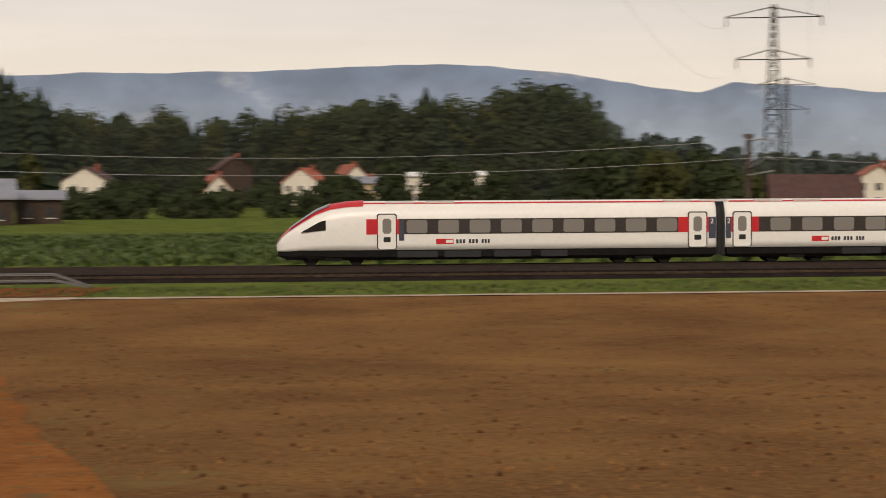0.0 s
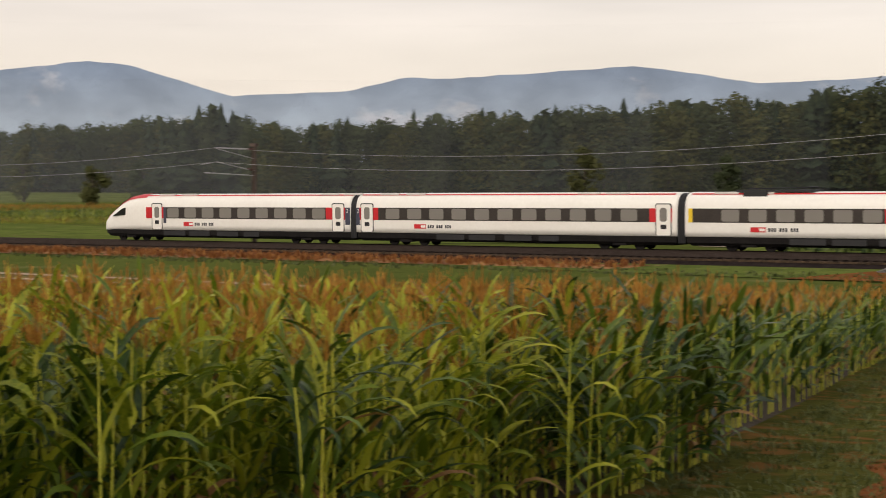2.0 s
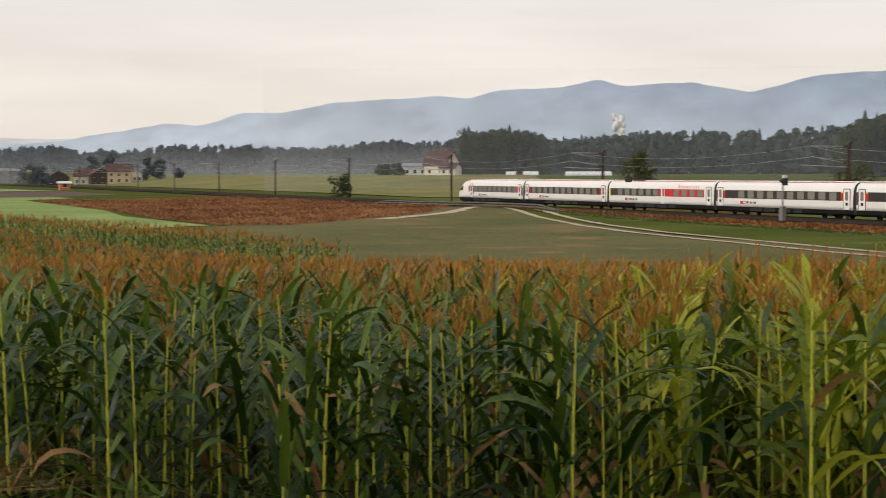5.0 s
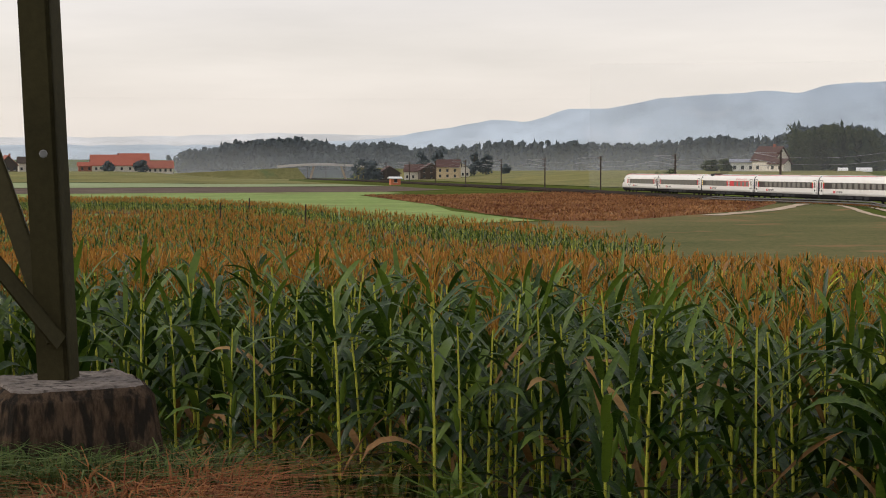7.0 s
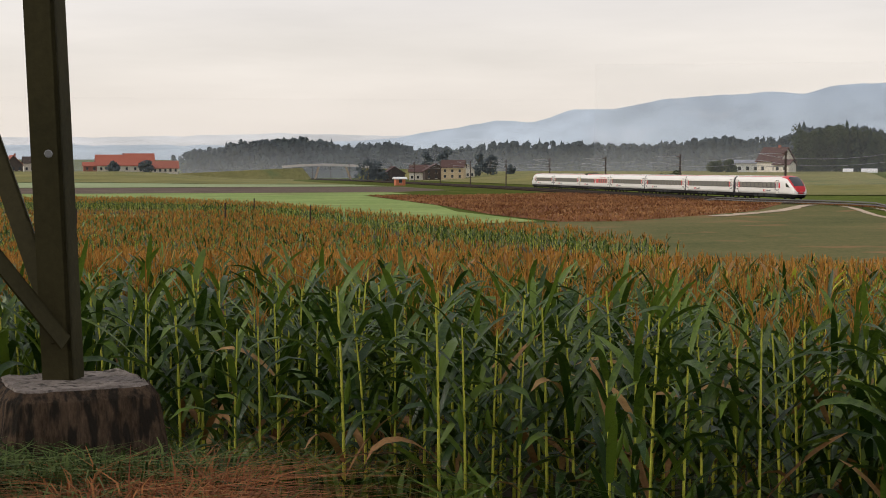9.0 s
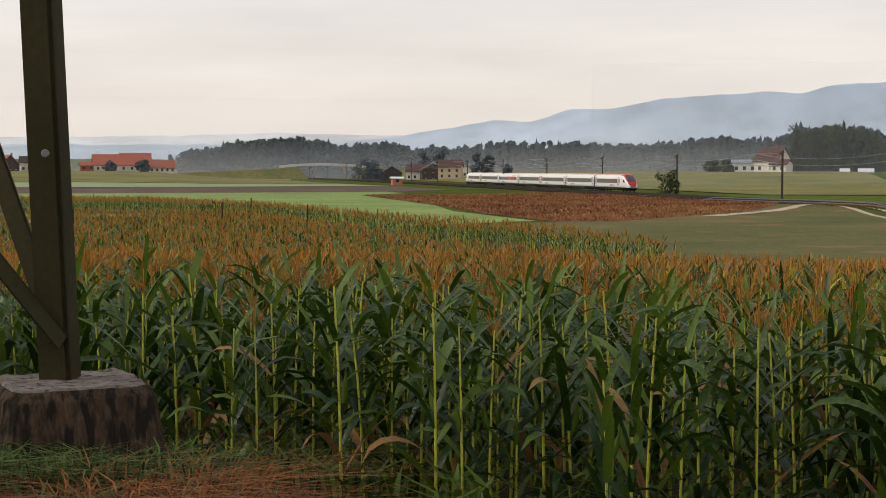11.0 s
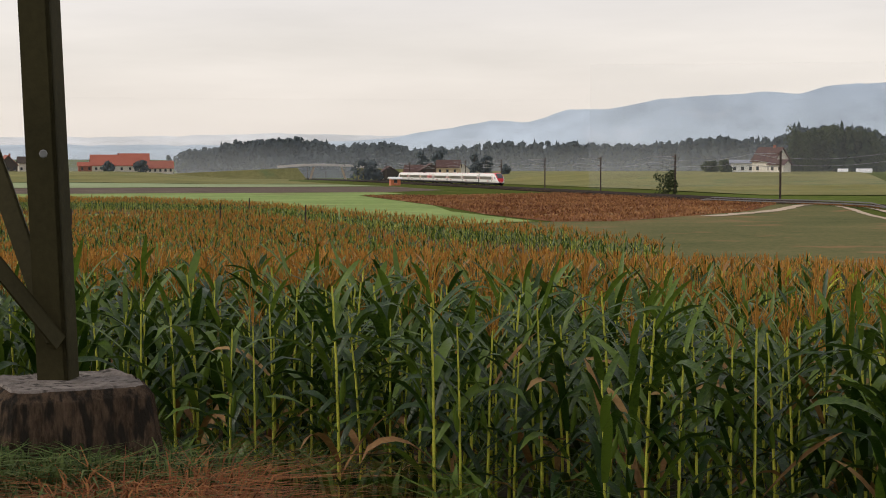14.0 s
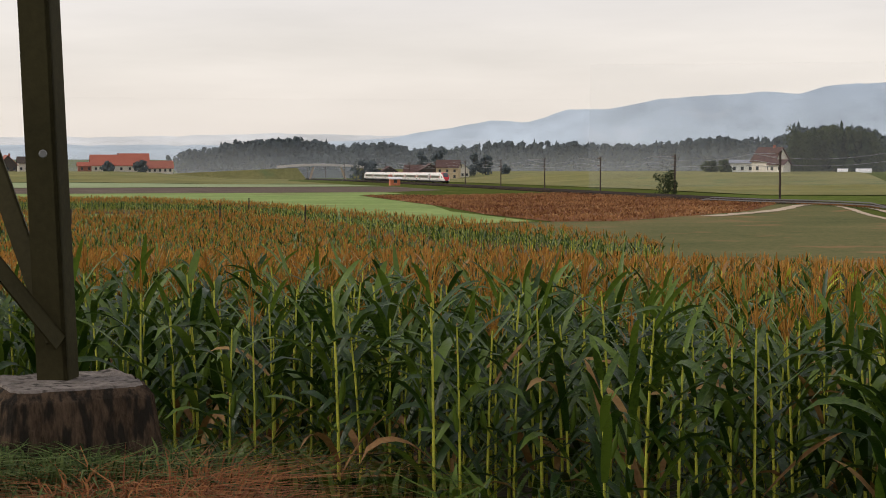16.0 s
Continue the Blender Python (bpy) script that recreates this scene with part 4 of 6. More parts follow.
def conifer_cloud(rng, tall, wide, tiers=12, boughs=7):
    """Triangles of a spruce crown, from the ground up to its tip."""
    v, f = [], []
    for i in range(tiers):
        u = i / tiers
        z = tall * (0.1 + 0.86 * u)
        reach = wide * (1 - u) ** 0.8 * rng.uniform(0.6, 1.25) + 0.15
        for b in range(boughs):
            a = 2 * math.pi * (b + rng.uniform(-0.35, 0.35)) / boughs + i
            r = reach * rng.uniform(0.5, 1.25)
            w = 0.55 * reach * rng.uniform(0.7, 1.2) + 0.1
            ca, sa = math.cos(a), math.sin(a)
            n = len(v)
            lift = tall / tiers * rng.uniform(0.9, 1.5)
            v += [(0.1 * ca, 0.1 * sa, z + lift), (r * ca - w * sa, r * sa + w * ca, z - 0.12 * r + rng.uniform(-.3, .3)), (r * 1.15 * ca, r * 1.15 * sa, z - 0.3 * r), (r * ca + w * sa, r * sa - w * ca, z - 0.12 * r + rng.uniform(-.3, .3))]
            f += [(n, n + 1, n + 2), (n, n + 2, n + 3)]
    n = len(v)
    v += [(0.25, 0, tall * 0.9), (-0.15, 0.2, tall * 0.9), (-0.15, -0.2, tall * 0.9), (0, 0, tall)]
    f += [(n, n + 1, n + 3), (n + 1, n + 2, n + 3), (n + 2, n, n + 3)]
    return np.array(v), f


def leafy_cloud(rng, tall, wide, clumps=9, leaves=46, low=0.22, leaf=0.9):
    """Small leaf faces in uneven clumps round the limbs of a broad crown."""
    v, f = [], []
    for c in range(clumps):
        a, u = rng.uniform(0, 6.283), (c + 0.5) / clumps
        out = wide * 0.62 * math.sin(math.pi * (0.12 + 0.8 * u)) * rng.uniform(0.45, 1.1)
        cx, cy, cz = out * math.cos(a), out * math.sin(a), tall * (low + (0.9 - low) * u)
        rad = wide * rng.uniform(0.34, 0.52) * (1.1 - 0.45 * u)
        for _ in range(leaves):
            d = Vector((rng.gauss(0, 1), rng.gauss(0, 1), rng.gauss(0, 0.8))).normalized()
            p = Vector((cx, cy, cz)) + d * rad * rng.uniform(0.6, 1.08)
            nrm = (d + Vector((rng.uniform(-.6, .6), rng.uniform(-.6, .6), rng.uniform(-.2, .9)))).normalized()
            t = nrm.orthogonal().normalized()
            b = nrm.cross(t)
            k = leaf * rng.uniform(0.55, 1.2)
            n = len(v)
            v += [tuple(p + t * k), tuple(p + b * k * 0.7), tuple(p - t * k), tuple(p - b * k * 0.7)]
            f += [(n, n + 1, n + 2, n + 3)]
    return np.array(v), f


def trunk_shape(rng, tall, thick, limbs, spread):
    s = Shape()
    s.tube((0, 0, -0.4), (0, 0, tall * 0.55), thick, thick * 0.55, 7)
    s.tube((0, 0, tall * 0.55), (0.1, 0, tall * 0.9), thick * 0.55, thick * 0.12, 5)
    for k in range(limbs):
        a, z = 2 * math.pi * k / limbs + rng.uniform(-.4, .4), tall * rng.uniform(0.3, 0.6)
        s.tube((0, 0, z), (spread * math.cos(a), spread * math.sin(a), z + tall * rng.uniform(0.12, 0.25)), thick * 0.35, thick * 0.08, 4)
    return s


rng = random.Random(7)
SPRUCES = [conifer_cloud(rng, 1.0 * h, w * 0.82, t, 9) for h, w, t in ((21, 5.4, 13), (22.5, 5.6, 14), (20, 5.2, 12), (22, 5.0, 13))]
FILLERS = [leafy_cloud(rng, h, w * 0.85, 10, 22, 0.05, 1.5) for h, w in ((20, 9), (17, 8.5), (19, 8))]
OAKS = [leafy_cloud(rng, h, w, 15, 66, 0.05, 0.54) for h, w in ((22, 8.6), (19, 8.0), (24, 9.0), (18, 7.8))]

for cloud, _ in SPRUCES + FILLERS + OAKS:
    cloud *= (1.0, 1.0, 21.5 / cloud[:, 2].max())


def make_wood(name, places, label, mats):
    """Woodland: many trees in one mesh. places: x, y, kind (0 spruce, 1 broadleaf, 2 autumn), scale."""
    verts, faces, slots = [], [], []
    n = 0
    r = random.Random(len(places))
    for x, y, kind, size, plain in places:
        v, f = r.choice(SPRUCES if kind == 0 else (FILLERS if plain else OAKS))
        a = r.uniform(0, 6.283)
        c, s = math.cos(a) * size, math.sin(a) * size
        p = np.stack([x + v[:, 0] * c - v[:, 1] * s, y + v[:, 0] * s + v[:, 1] * c, ground_z(x, y) + v[:, 2] * size * r.uniform(0.93, 1.06)], 1)
        verts.append(p)
        faces += [tuple(i + n for i in face) for face in f]
        slots += [kind] * len(f)
        n += len(p)
        # trunk
        h, t = 9 * size, 0.3 * size
        z = float(ground_z(x, y))
        verts.append(np.array([(x - t, y, z), (x, y - t, z), (x + t, y, z), (x, y, z + h)]))
        faces += [(n, n + 1, n + 3), (n + 1, n + 2, n + 3)]
        slots += [3, 3]
        n += 4
    me = bpy.data.meshes.new(name)
    me.from_pydata(np.concatenate(verts).tolist(), [], faces)
    for m in mats:
        me.materials.append(m)
    me.polygons.foreach_set("material_index", slots)
    me.update()
    tagged(new(name, me), label, "woodland", kind="stuff")


# how high the woods stand against the sky, by heading, in degrees: hilltops and old spruces reach highest
CROWNS = [(-28, 0.9), (-13, 1.3), (-12.4, 1.7), (-10.4, 2.0), (-9.2, 2.2), (-8.7, 3.3), (-7.9, 3.5), (-5.7, 3.55), (-5.3, 2.95), (-2.8, 3.05), (0, 2.85), (1.5, 2.6), (2.9, 2.5), (3.9, 2.3), (5.4, 2.25), (6.2, 2.75),
          (7.1, 2.25), (8.6, 2.55), (9.2, 2.6), (10.3, 2.95), (11.2, 3.5), (12.6, 3.8), (14.5, 3.6), (16.6, 3.5), (17.4, 3.2), (19.3, 2.9), (21.3, 2.55), (25, 2.4), (28, 2.25), (32, 2.05), (36, 1.85), (38.8, 1.6), (41, 1.75),
          (41.6, 2.2), (42.8, 2.05), (44.6, 1.72), (46.3, 1.62)]
CROWNS_WEST = [(46.3, 1.62), (48, 1.6), (50, 1.43), (52.4, 1.62), (54, 1.53), (55.1, 1.25), (57.5, 0.87), (59.2, 0.97), (61, 0.94), (62.7, 0.79), (65, 0.66), (66.0, 0.98), (68.1, 0.94), (68.25, 0.64), (69.3, 0.52), (70.4, 0.62),
               (72.3, 0.48), (73.7, 0.36), (75.6, 0.44), (78.8, 0.42), (79.8, 0.26), (80.6, 0.32), (81.0, 0.14), (82, 0.44), (82.7, 0.4), (83.7, 0.32), (84.9, 0.54), (86.8, 0.48), (87.6, 0.42), (87.9, 0.24), (89.5, 0.1)]
SKYLINE = np.array(CROWNS + CROWNS_WEST[1:])


def belt(a0, a1, near, deep, gap, mix, seed, plain=False, low=0.93):
    """Places of trees in a belt between two headings, seen from the bank."""
    g = random.Random(seed)
    res = []
    rows = max(1, int(deep / gap))
    for k in range(rows):
        d0 = near + k * gap
        n = int(radians(a1 - a0) * d0 / gap)
        for i in range(n):
            a = a0 + (a1 - a0) * (i + g.uniform(0, 1)) / n
            d = d0 + g.uniform(-gap / 2, gap / 2)
            u = g.random()
            kind = 0 if u < mix[0] else (1 if u < mix[0] + mix[1] else 2)
            x, y = -d * math.sin(radians(a)), d * math.cos(radians(a))
            tall = EYE + d * math.tan(radians(float(np.interp(a, SKYLINE[:, 0], SKYLINE[:, 1])))) - float(ground_z(x, y))
            size = tall / 21.5 * g.uniform(low - 0.17 * (k == 0), 1.03) * ((1.08 if g.random() < 0.3 else 0.98) if kind == 0 else 1.0)
            res.append((x, y, kind, size, plain))
    return res


DARK = [CONIFER, BROADLEAF, AUTUMN, BARK]
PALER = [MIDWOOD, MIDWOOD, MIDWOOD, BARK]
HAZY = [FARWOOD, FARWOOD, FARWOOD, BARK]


def wood(name, stretches, label, mats, front=15, gap=4.8, plain=False):
    """stretches: heading from, to, distance, share of spruce, share of plain broadleaf."""
    places = []
    for k, (a0, a1, away, spruce, leafy) in enumerate(stretches):
        seed = int(away + a0 * 13) + k
        places += belt(a0, a1, away, front, gap, (spruce, leafy), seed, plain)
        places += belt(a0, a1, away + front + 2, 12, 5.5, (spruce * 0.5, 1 - spruce * 0.5), seed + 1, True, 0.86)
    make_wood(name, places, label, mats)


wood("mixed_wood", [(-8.8, -5.4, 480, 0.03, 0.9), (-5.4, 1, 485, 0.14, 0.8), (1, 9.5, 490, 0.14, 0.76)], "dark mixed woodland behind the village", DARK)
wood("spruce_wood", [(9.0, 18.5, 465, 0.6, 0.36)], "tall dark spruce wood on a rise", DARK, 18, 4.4)
wood("hill_wood", [(17.5, 24, 500, 0.25, 0.55), (24, 32, 502, 0.2, 0.55), (32, 41, 505, 0.2, 0.58)], "mixed woodland with dark crowns", DARK)
wood("valley_wood", [(40.2, 44, 600, 0.4, 0.5), (43.5, 49, 605, 0.15, 0.65), (49, 55, 620, 0.12, 0.68)], "mixed woodland across the valley", DARK)
wood("copse", [(65.1, 68.2, 760, 0.45, 0.55)], "dark copse of tall trees beside a farmhouse", DARK, 20)
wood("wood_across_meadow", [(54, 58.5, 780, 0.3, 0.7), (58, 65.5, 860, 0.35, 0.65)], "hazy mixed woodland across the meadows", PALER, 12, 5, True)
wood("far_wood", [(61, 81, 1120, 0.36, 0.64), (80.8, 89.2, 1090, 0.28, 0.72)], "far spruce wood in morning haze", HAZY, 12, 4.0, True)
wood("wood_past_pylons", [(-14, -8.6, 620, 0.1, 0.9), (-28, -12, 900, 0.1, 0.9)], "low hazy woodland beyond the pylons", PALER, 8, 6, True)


def make_mist(away, a0, a1, low, high, material=MIST, label="thin pale morning mist over the far meadows"):
    s = Shape()
    n = 40
    rows = []
    for i in range(n + 1):
        a = radians(a0 + (a1 - a0) * i / n)
        for z in (low, high):
            rows.append((-away * math.sin(a), away * math.cos(a), z))
    s.add(rows, [(2 * i, 2 * i + 1, 2 * i + 3, 2 * i + 2) for i in range(n)])
    tagged(new("mist_bank", s.mesh("mist_bank", material, True)), label, "mist", kind="stuff")


# pale upright sheets stand in for the mist
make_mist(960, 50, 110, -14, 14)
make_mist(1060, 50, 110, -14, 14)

# more sheets, added as haze to pale the woods behind them
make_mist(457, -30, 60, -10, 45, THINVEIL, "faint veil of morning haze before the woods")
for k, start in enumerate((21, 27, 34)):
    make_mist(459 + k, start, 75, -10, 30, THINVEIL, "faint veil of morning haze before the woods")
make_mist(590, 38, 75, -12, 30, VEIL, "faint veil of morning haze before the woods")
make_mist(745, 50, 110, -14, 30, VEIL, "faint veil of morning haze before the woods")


# ---- maize ----
def quads_mesh(name, verts, faces, slots, mats, smooth=True):
    """A mesh of quads from arrays."""
    me = bpy.data.meshes.new(name)
    me.vertices.add(len(verts))
    me.vertices.foreach_set("co", np.asarray(verts, np.float32).ravel())
    me.loops.add(len(faces) * 4)
    me.loops.foreach_set("vertex_index", np.asarray(faces, np.int32).ravel())
    me.polygons.add(len(faces))
    me.polygons.foreach_set("loop_start", np.arange(0, 4 * len(faces), 4, dtype=np.int32))
    me.polygons.foreach_set("material_index", np.asarray(slots, np.int32))
    me.polygons.foreach_set("use_smooth", np.full(len(faces), smooth))
    for m in mats:
        me.materials.append(m)
    me.update(calc_edges=True)
    return me


def maize_leaf(g, z, a, long, wide, rise, bend, stations, fold):
    v, f = [], []
    x, y, el = 0.015, z, rise
    ca, sa = math.cos(a), math.sin(a)
    twist = g.uniform(-0.5, 0.5)
    for i in range(stations + 1):
        u = i / stations
        w = wide * (0.55 + 1.4 * u) * (1 - u) ** 0.75 + 0.002 if u > 0 else wide * 0.5
        droop = w * math.sin(twist * u * 2)
        if fold:
            for side, down in ((-1, 0.35 * w + droop), (0, 0), (1, 0.35 * w - droop)):
                v.append((x * ca - side * w * sa, x * sa + side * w * ca, y + down))
        else:
            for side in (-1, 1):
                v.append((x * ca - side * w * sa, x * sa + side * w * ca, y + side * droop))
        step = long / stations
        x, y = x + step * math.cos(el), y + step * math.sin(el)
        el = max(el - bend / stations * (0.35 + 1.3 * u), -1.5)
    c = 3 if fold else 2
    for i in range(stations):
        for k in range(c - 1):
            f.append((i * c + k, i * c + k + 1, (i + 1) * c + k + 1, (i + 1) * c + k))
    return v, f


def maize(g, detail, bare=False):
    """One plant: stalk, leaves in two ranks, tassel. detail 2, 1, 0."""
    v, f, m = [], [], []

    def join(pv, pf, slot):
        n = len(v)
        v.extend(pv)
        f.extend(tuple(i + n for i in q) for q in pf)
        m.extend([slot] * len(pf))
    tall = g.uniform(1.55, 1.84)
    lean = (g.uniform(-0.05, 0.05), g.uniform(-0.05, 0.05))
    sides = (5, 3, 2)[2 - detail]
    rings = 4 if detail == 2 else 2
    pv = []
    for i in range(rings):
        u = i / (rings - 1)
        r = (0.0155 if detail == 2 else 0.019) * (1 - 0.55 * u)
        for k in range(sides):
            w = 2 * math.pi * k / sides
            pv.append((r * math.cos(w) + lean[0] * u * u * tall, r * math.sin(w) + lean[1] * u * u * tall, tall * 0.97 * u))
    pf = [(i * sides + k, i * sides + (k + 1) % sides, (i + 1) * sides + (k + 1) % sides, (i + 1) * sides + k) for i in range(rings - 1) for k in range(sides if sides > 2 else 1)]
    join(pv, pf, 0)
    n = (14, 8, 5)[2 - detail]
    a0 = g.uniform(0, 6.283)
    for i in range(n):
        u = (i + 0.5) / n
        z = tall * (0.05 + 0.91 * u)
        a = a0 + math.pi * (i % 2) + g.uniform(-0.6, 0.6)
        upper = max(0, u - 0.6) / 0.4
        long = (0.5 + 0.36 * math.sin(math.pi * min(1, u * 1.15))) * g.uniform(0.75, 1.15) * (1 - 0.12 * upper)
        rise = radians(g.uniform(40, 68) + g.uniform(-6, 10) * upper)
        # many blades arch over and hang; the topmost stand out nearly straight
        bend = radians((g.uniform(100, 190) if g.random() < 0.6 else g.uniform(15, 70)) * (1 - upper) + g.uniform(-8, 50) * upper)
        wide = (0.047 - 0.014 * upper) if detail == 2 else 0.062 - 0.016 * upper
        pv, pf = maize_leaf(g, z, a, long, wide * g.uniform(0.8, 1.15), rise, bend, (6, 3, 2)[2 - detail], detail == 2)
        ox, oy = lean[0] * (z / tall) ** 2 * tall, lean[1] * (z / tall) ** 2 * tall
        dry = 3 if (g.random() < (0.16 if u < 0.2 else 0.012)) else 1
        join([(p[0] + ox, p[1] + oy, p[2]) for p in pv], pf, dry)
    # ear of corn
    if detail == 2:
        z, a = tall * 0.47, a0 + 1.2
        pv = []
        for u, r in ((0, 0.018), (0.4, 0.03), (1, 0.006)):
            for k in range(5):
                w = 2 * math.pi * k / 5
                pv.append((0.05 + 0.06 * u + r * math.cos(w), r * math.sin(w), z + 0.24 * u))
        pv = [(p[0] * math.cos(a) - p[1] * math.sin(a), p[0] * math.sin(a) + p[1] * math.cos(a), p[2]) for p in pv]
        join(pv, [(i * 5 + k, i * 5 + (k + 1) % 5, (i + 1) * 5 + (k + 1) % 5, (i + 1) * 5 + k) for i in range(2) for k in range(5)], 1)
    spikes = 0 if bare else (11, 6, 8)[2 - detail]
    top = (lean[0] * tall, lean[1] * tall, tall * 0.96)
    for i in range(spikes):
        a = 6.283 * i / spikes + g.uniform(-.4, .4)
        out = 0.0 if i == 0 else g.uniform(0.03, 0.17)
        up = 0.33 if i == 0 else g.uniform(0.1, 0.3)
        w = (0.0042, 0.0075, 0.016)[2 - detail]
        b = (top[0] + out * math.cos(a), top[1] + out * math.sin(a), top[2] + up)
        s = (-math.sin(a) * w, math.cos(a) * w)
        join([(top[0] - s[0] * .5, top[1] - s[1] * .5, top[2]), (top[0] + s[0] * .5, top[1] + s[1] * .5, top[2]), (b[0] + s[0], b[1] + s[1], b[2]), (b[0] - s[0], b[1] - s[1], b[2])], [(0, 1, 2, 3)], 2)
        if detail == 2:
            mid = ((top[0] + b[0]) / 2, (top[1] + b[1]) / 2, (top[2] + b[2]) / 2)
            join([(mid[0], mid[1], mid[2] - .06), (mid[0] + w * 1.6, mid[1], mid[2]), (b[0], b[1], b[2]), (mid[0] - w * 1.6, mid[1], mid[2])], [(0, 1, 2, 3)], 2)
    return np.array(v), np.array(f), np.array(m)


def inside(poly, x, y):
    res = np.zeros(len(x), bool)
    for (x0, y0), (x1, y1) in zip(poly, poly[1:] + poly[:1]):
        cross = ((y0 > y) != (y1 > y)) & (x < (x1 - x0) * (y - y0) / (y1 - y0 + 1e-12) + x0)
        res ^= cross
    return res


MAIZE_FIELD = [(-8.2, 17.0), (-9.8, 23.1), (-12.7, 35.1), (-17.6, 54.3), (-32, 47), (-50, 37.5), (-66, 19), (-76, 16.4), (-87.7, 14.6), (-112, 12.5), (-148, 8), (-150, -32), (-40, -32), (-21, -8), (-15.5, -2.6),
               (-11.7, -0.9), (-10.5, 0.15), (-9.3, 0.9), (-8.5, 2.1), (-7.9, 4.3), (-7.5, 6.5), (-7.0, 9.4), (-7.4, 13.5)]
MAIZE_BEYOND = [(-78, 24.5), (-90.2, 22.7), (-99.7, 21.5), (-105.4, 18.2), (-129, 15.9), (-164.5, 12.4), (-200, -2), (-212, -40), (-245, -40), (-232, -2), (-187, 14), (-152, 18.6), (-129, 22.5), (-110.8, 26.6), (-91, 27.1), (-80.7, 26.7)]
patch("maize_soil", MAIZE_FIELD, CORNSOIL, 0.02, "dark soil under the maize rows", "field", 4)
patch("maize_soil_beyond", MAIZE_BEYOND, CORNSOIL, 0.09, "dark soil under the farther maize", "field", 6)
grow = np.random.RandomState(11)


def rows_in(poly, between, within, turn=0.23):
    d = np.array((-turn, 1.0)) / math.hypot(turn, 1)
    p = np.array((d[1], -d[0]))
    c = np.array(poly)
    u, w = c @ d, c @ p
    gu, gw = np.meshgrid(np.arange(u.min(), u.max(), within), np.arange(w.min(), w.max(), between))
    gu = gu + grow.uniform(-.05, .05, gu.shape)
    gw = gw + grow.uniform(-.04, .04, gw.shape)
    x, y = gu.ravel() * d[0] + gw.ravel() * p[0], gu.ravel() * d[1] + gw.ravel() * p[1]
    ok = inside(list(poly), x, y)
    return x[ok], y[ok]


px, py = rows_in(MAIZE_FIELD, 0.7, 0.165)
far_off = np.hypot(px, py)
heading = np.degrees(np.arctan2(-px, py))
seen = (heading > 9) & (heading < 99)
keep = seen & (((far_off < 21) & (grow.rand(len(px)) < np.where(far_off < 14, 0.8, 0.62))) | ((far_off < 50) & (grow.rand(len(px)) < 0.27)) | (grow.rand(len(px)) < 0.19))
px, py, far_off = px[keep], py[keep], far_off[keep]
order = np.argsort(far_off)
px, py, far_off = px[order], py[order], far_off[order]
bx, by = rows_in(MAIZE_BEYOND, 0.75, 0.5)
thin = grow.rand(len(bx)) < 0.66
bx, by = bx[thin], by[thin]
g = random.Random(5)
KINDS = {d: [maize(g, d) for _ in range(n)] for d, n in ((2, 10), (1, 8), (0, 8))}
KINDS[3] = [maize(g, 2, True) for _ in range(8)]
MAIZE_MATS = [STALK, LEAF, TASSEL, LEAFDRY, LITLEAF]


def taller(x, y):
    """The maize stands higher towards the farm track."""
    return np.interp(np.hypot(x, y), (9, 13, 24), (0.72, 0.81, 0.96)) * (1 + 0.24 * smooth_step((68 - np.degrees(np.arctan2(-x, y))) / 14) * (1 - smooth_step((np.hypot(x, y) - 14) / 30)))


def lit_share(x, y):
    """Share of near plants with the brightened leaf, painted as if lit, by heading."""
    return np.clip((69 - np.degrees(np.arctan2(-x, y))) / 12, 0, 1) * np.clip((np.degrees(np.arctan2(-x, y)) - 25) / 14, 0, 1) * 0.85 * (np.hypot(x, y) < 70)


def plant_many(name, xs, ys, detail, label, big=1.0):
    vs, fs, ss, n = [], [], [], 0
    pick = grow.randint(0, len(KINDS[detail]), len(xs))
    for k, (v, f, m) in enumerate(KINDS[detail]):
        at = np.where(pick == k)[0]
        if not len(at):
            continue
        a = grow.uniform(0, 6.283, len(at))
        s = grow.uniform(0.86, 1.1, len(at)) * big * taller(xs[at], ys[at])
        c, d = np.cos(a) * s, np.sin(a) * s
        x = xs[at, None] + v[None, :, 0] * c[:, None] - v[None, :, 1] * d[:, None]
        y = ys[at, None] + v[None, :, 0] * d[:, None] + v[None, :, 1] * c[:, None]
        z = ground_z(xs[at], ys[at])[:, None] + v[None, :, 2] * s[:, None]
        vs.append(np.stack([x, y, z], -1).reshape(-1, 3))
        fs.append((f[None] + (n + np.arange(len(at)) * len(v))[:, None, None]).reshape(-1, 4))
        yellow = grow.rand(len(at)) < lit_share(xs[at], ys[at])
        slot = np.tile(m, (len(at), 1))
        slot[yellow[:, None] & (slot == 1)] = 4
        ss.append(slot.ravel())
        n += len(at) * len(v)
    me = quads_mesh(name, np.concatenate(vs), np.concatenate(fs), np.concatenate(ss), MAIZE_MATS)
    tagged(new(name, me), label, "maize", kind="stuff")


NEAREST = 280
